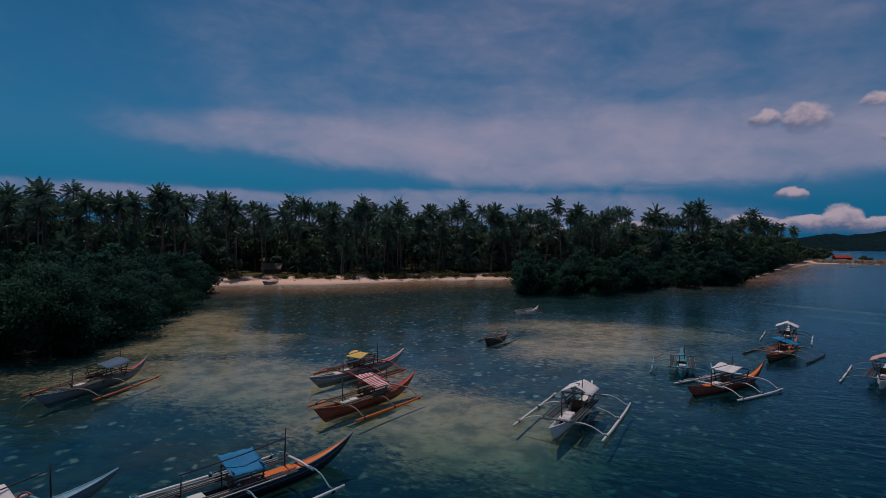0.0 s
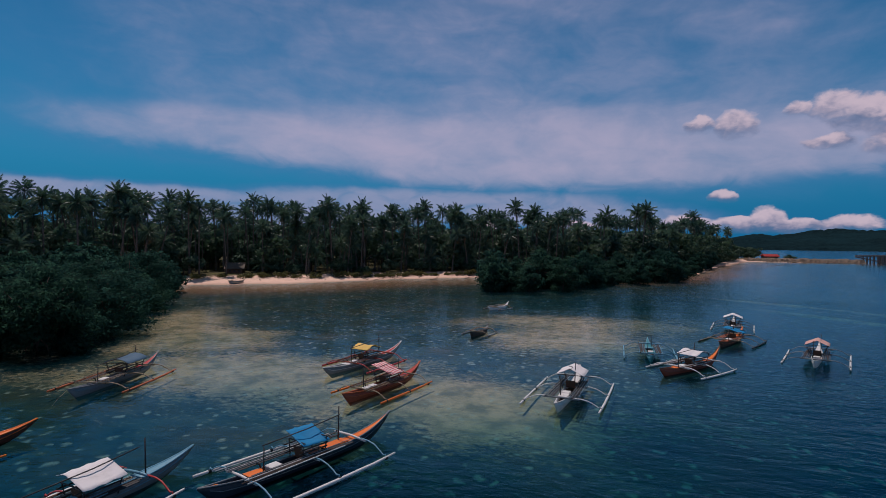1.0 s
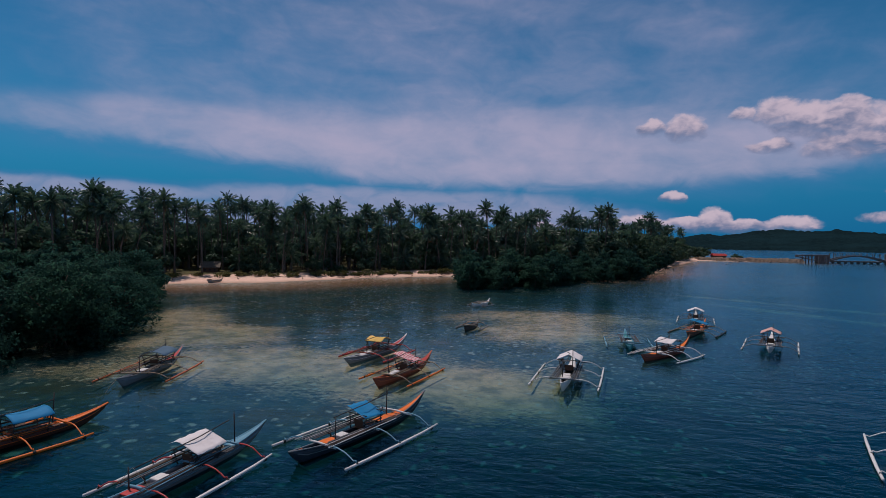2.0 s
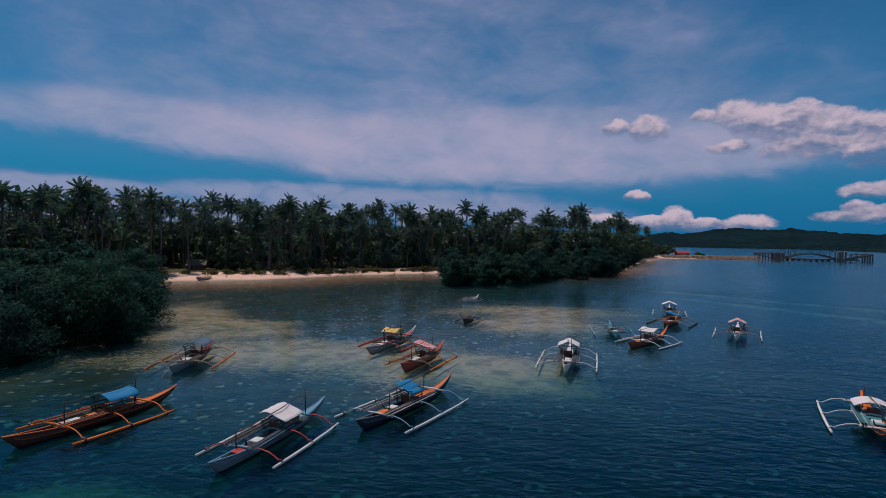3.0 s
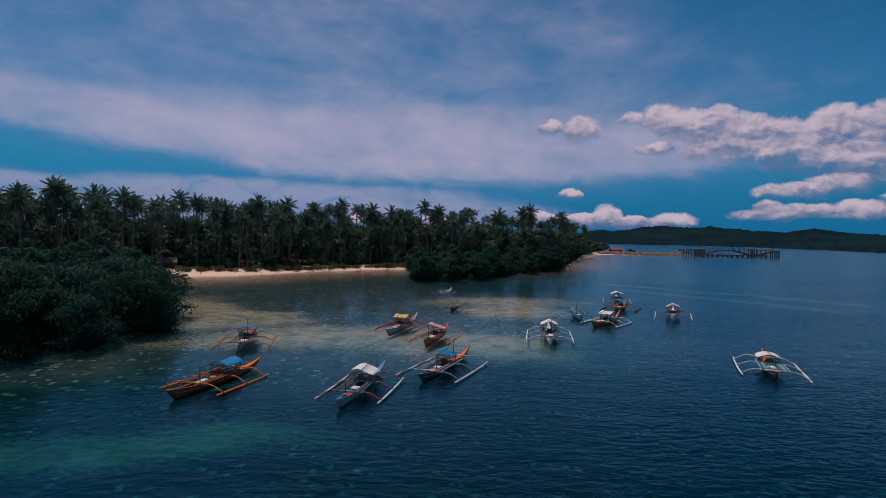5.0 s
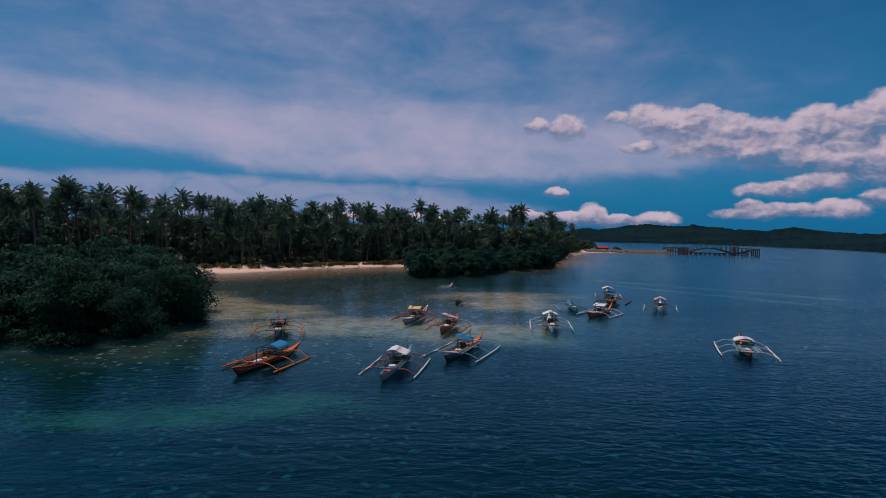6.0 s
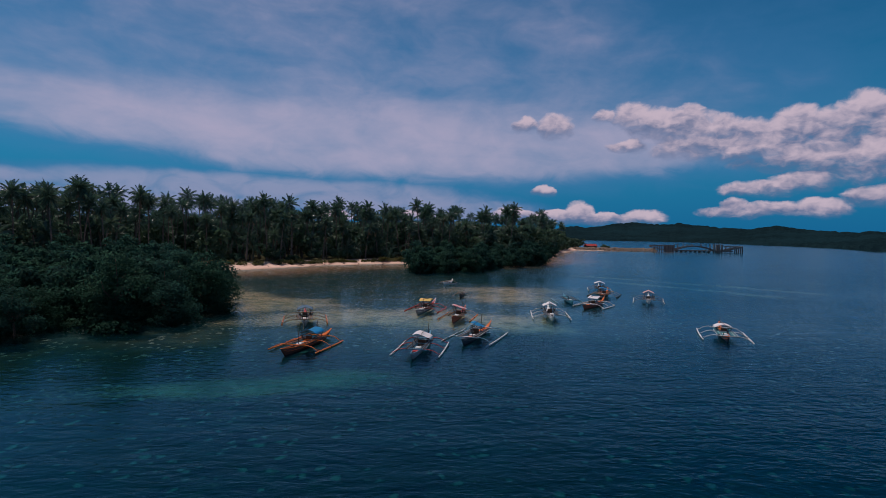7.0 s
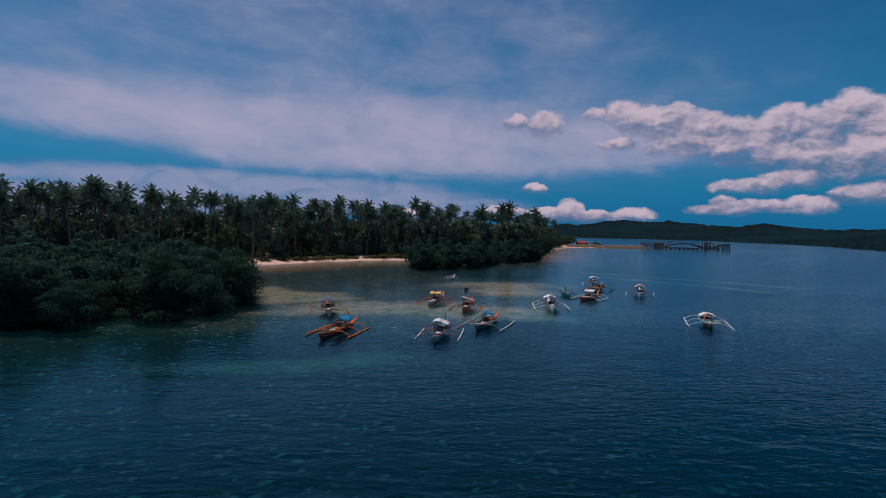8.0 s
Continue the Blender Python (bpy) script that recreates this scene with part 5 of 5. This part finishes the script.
beached_boat(-66.5, 77.2, 60, 71, "small outrigger boat drawn up on the beach")
green = copy_thing(bushes[2], Matrix())
green.matrix_basis = pose(121, 342, max(level(121, 342), 0.2), 0, 0, 40) @ Matrix.Diagonal((1.3, 1.0, 0.8, 1))
tagged(green, "low green bush beside the causeway", "bush")
beached_boat(92, 262, 20, 73, "small outrigger boat lying off the far sand")

r = random.Random(77)
for k in range(26):
    u = r.random()
    x, y = -70 + 58 * u + r.uniform(-2, 2), 82 + 46 * u + r.uniform(-3.0, 3.0)
    ln, a = r.uniform(0.8, 2.6), r.uniform(0, 6.28)
    pts = [(0, 0, 0.06), (0.4 * ln * math.cos(a), 0.4 * ln * math.sin(a), 0.13 + r.uniform(0, 0.2)), (ln * math.cos(a + 0.2), ln * math.sin(a + 0.2), 0.05 + r.uniform(0, 0.5))]
    log = part("driftwood", tube(pts, [0.10, 0.08, 0.03], 6), DRIFT, None)
    log.matrix_world = pose(x, y, level(x, y) - 0.02)
    tagged(log, "bleached crooked driftwood branch lying on the sand", "driftwood", "driftwood on the beach")
for x, y, a, ln in ((-51.5, 96.5, 2.4, 4.5), (-49, 99, 0.4, 3.6), (-47.5, 101, 2.9, 3.2), (-25, 120.5, 0.2, 3.4)):
    c, s = math.cos(a), math.sin(a)
    pieces = [tube([(0, 0, 0.1), (0.5 * ln * c, 0.5 * ln * s, 0.35), (ln * c, ln * s, 0.3)], [0.16, 0.12, 0.05], 7)]
    for k in range(7):
        u, b, q = r.uniform(0.35, 0.95), a + r.uniform(-1.1, 1.1), r.uniform(0.6, 1.6)
        p = (u * ln * c, u * ln * s, 0.3)
        pieces.append(tube([p, (p[0] + q * 0.5 * math.cos(b), p[1] + q * 0.5 * math.sin(b), 0.5 + r.uniform(0, 0.4)), (p[0] + q * math.cos(b), p[1] + q * math.sin(b), 0.35 + r.uniform(0, 0.8))], [0.05, 0.035, 0.012], 5))
    fallen = part("fallen_tree", merged(pieces), ROOT, None)
    fallen.matrix_world = pose(x, y, level(x, y) - 0.03)
    tagged(fallen, "dark bare fallen tree lying across the sand", "fallen tree", "fallen trees on the beach")
rocks = random.Random(9)
for k in range(24):
    u = rocks.random()
    bm = bmesh.new()
    bmesh.ops.create_icosphere(bm, subdivisions=2, radius=rocks.uniform(0.3, 0.9))
    for v in bm.verts:
        v.co *= 1 + 0.28 * noise.noise(v.co * 2.3 + Vector((k * 7.1, 0, 0)))
        v.co.z *= 0.7
    p = along((100, 310.5), (148, 310.5), u, rocks.uniform(-0.8, 0.8))
    st = part("rock", bm, EARTH_BANK, None, smooth=False)
    st.matrix_world = pose(p[0], p[1], max(level(p[0], p[1]), -0.3) + 0.15, 0, 0, rocks.uniform(0, 360))
    tagged(st, "tan rough rock at the foot of the causeway", "rock", "causeway rocks")
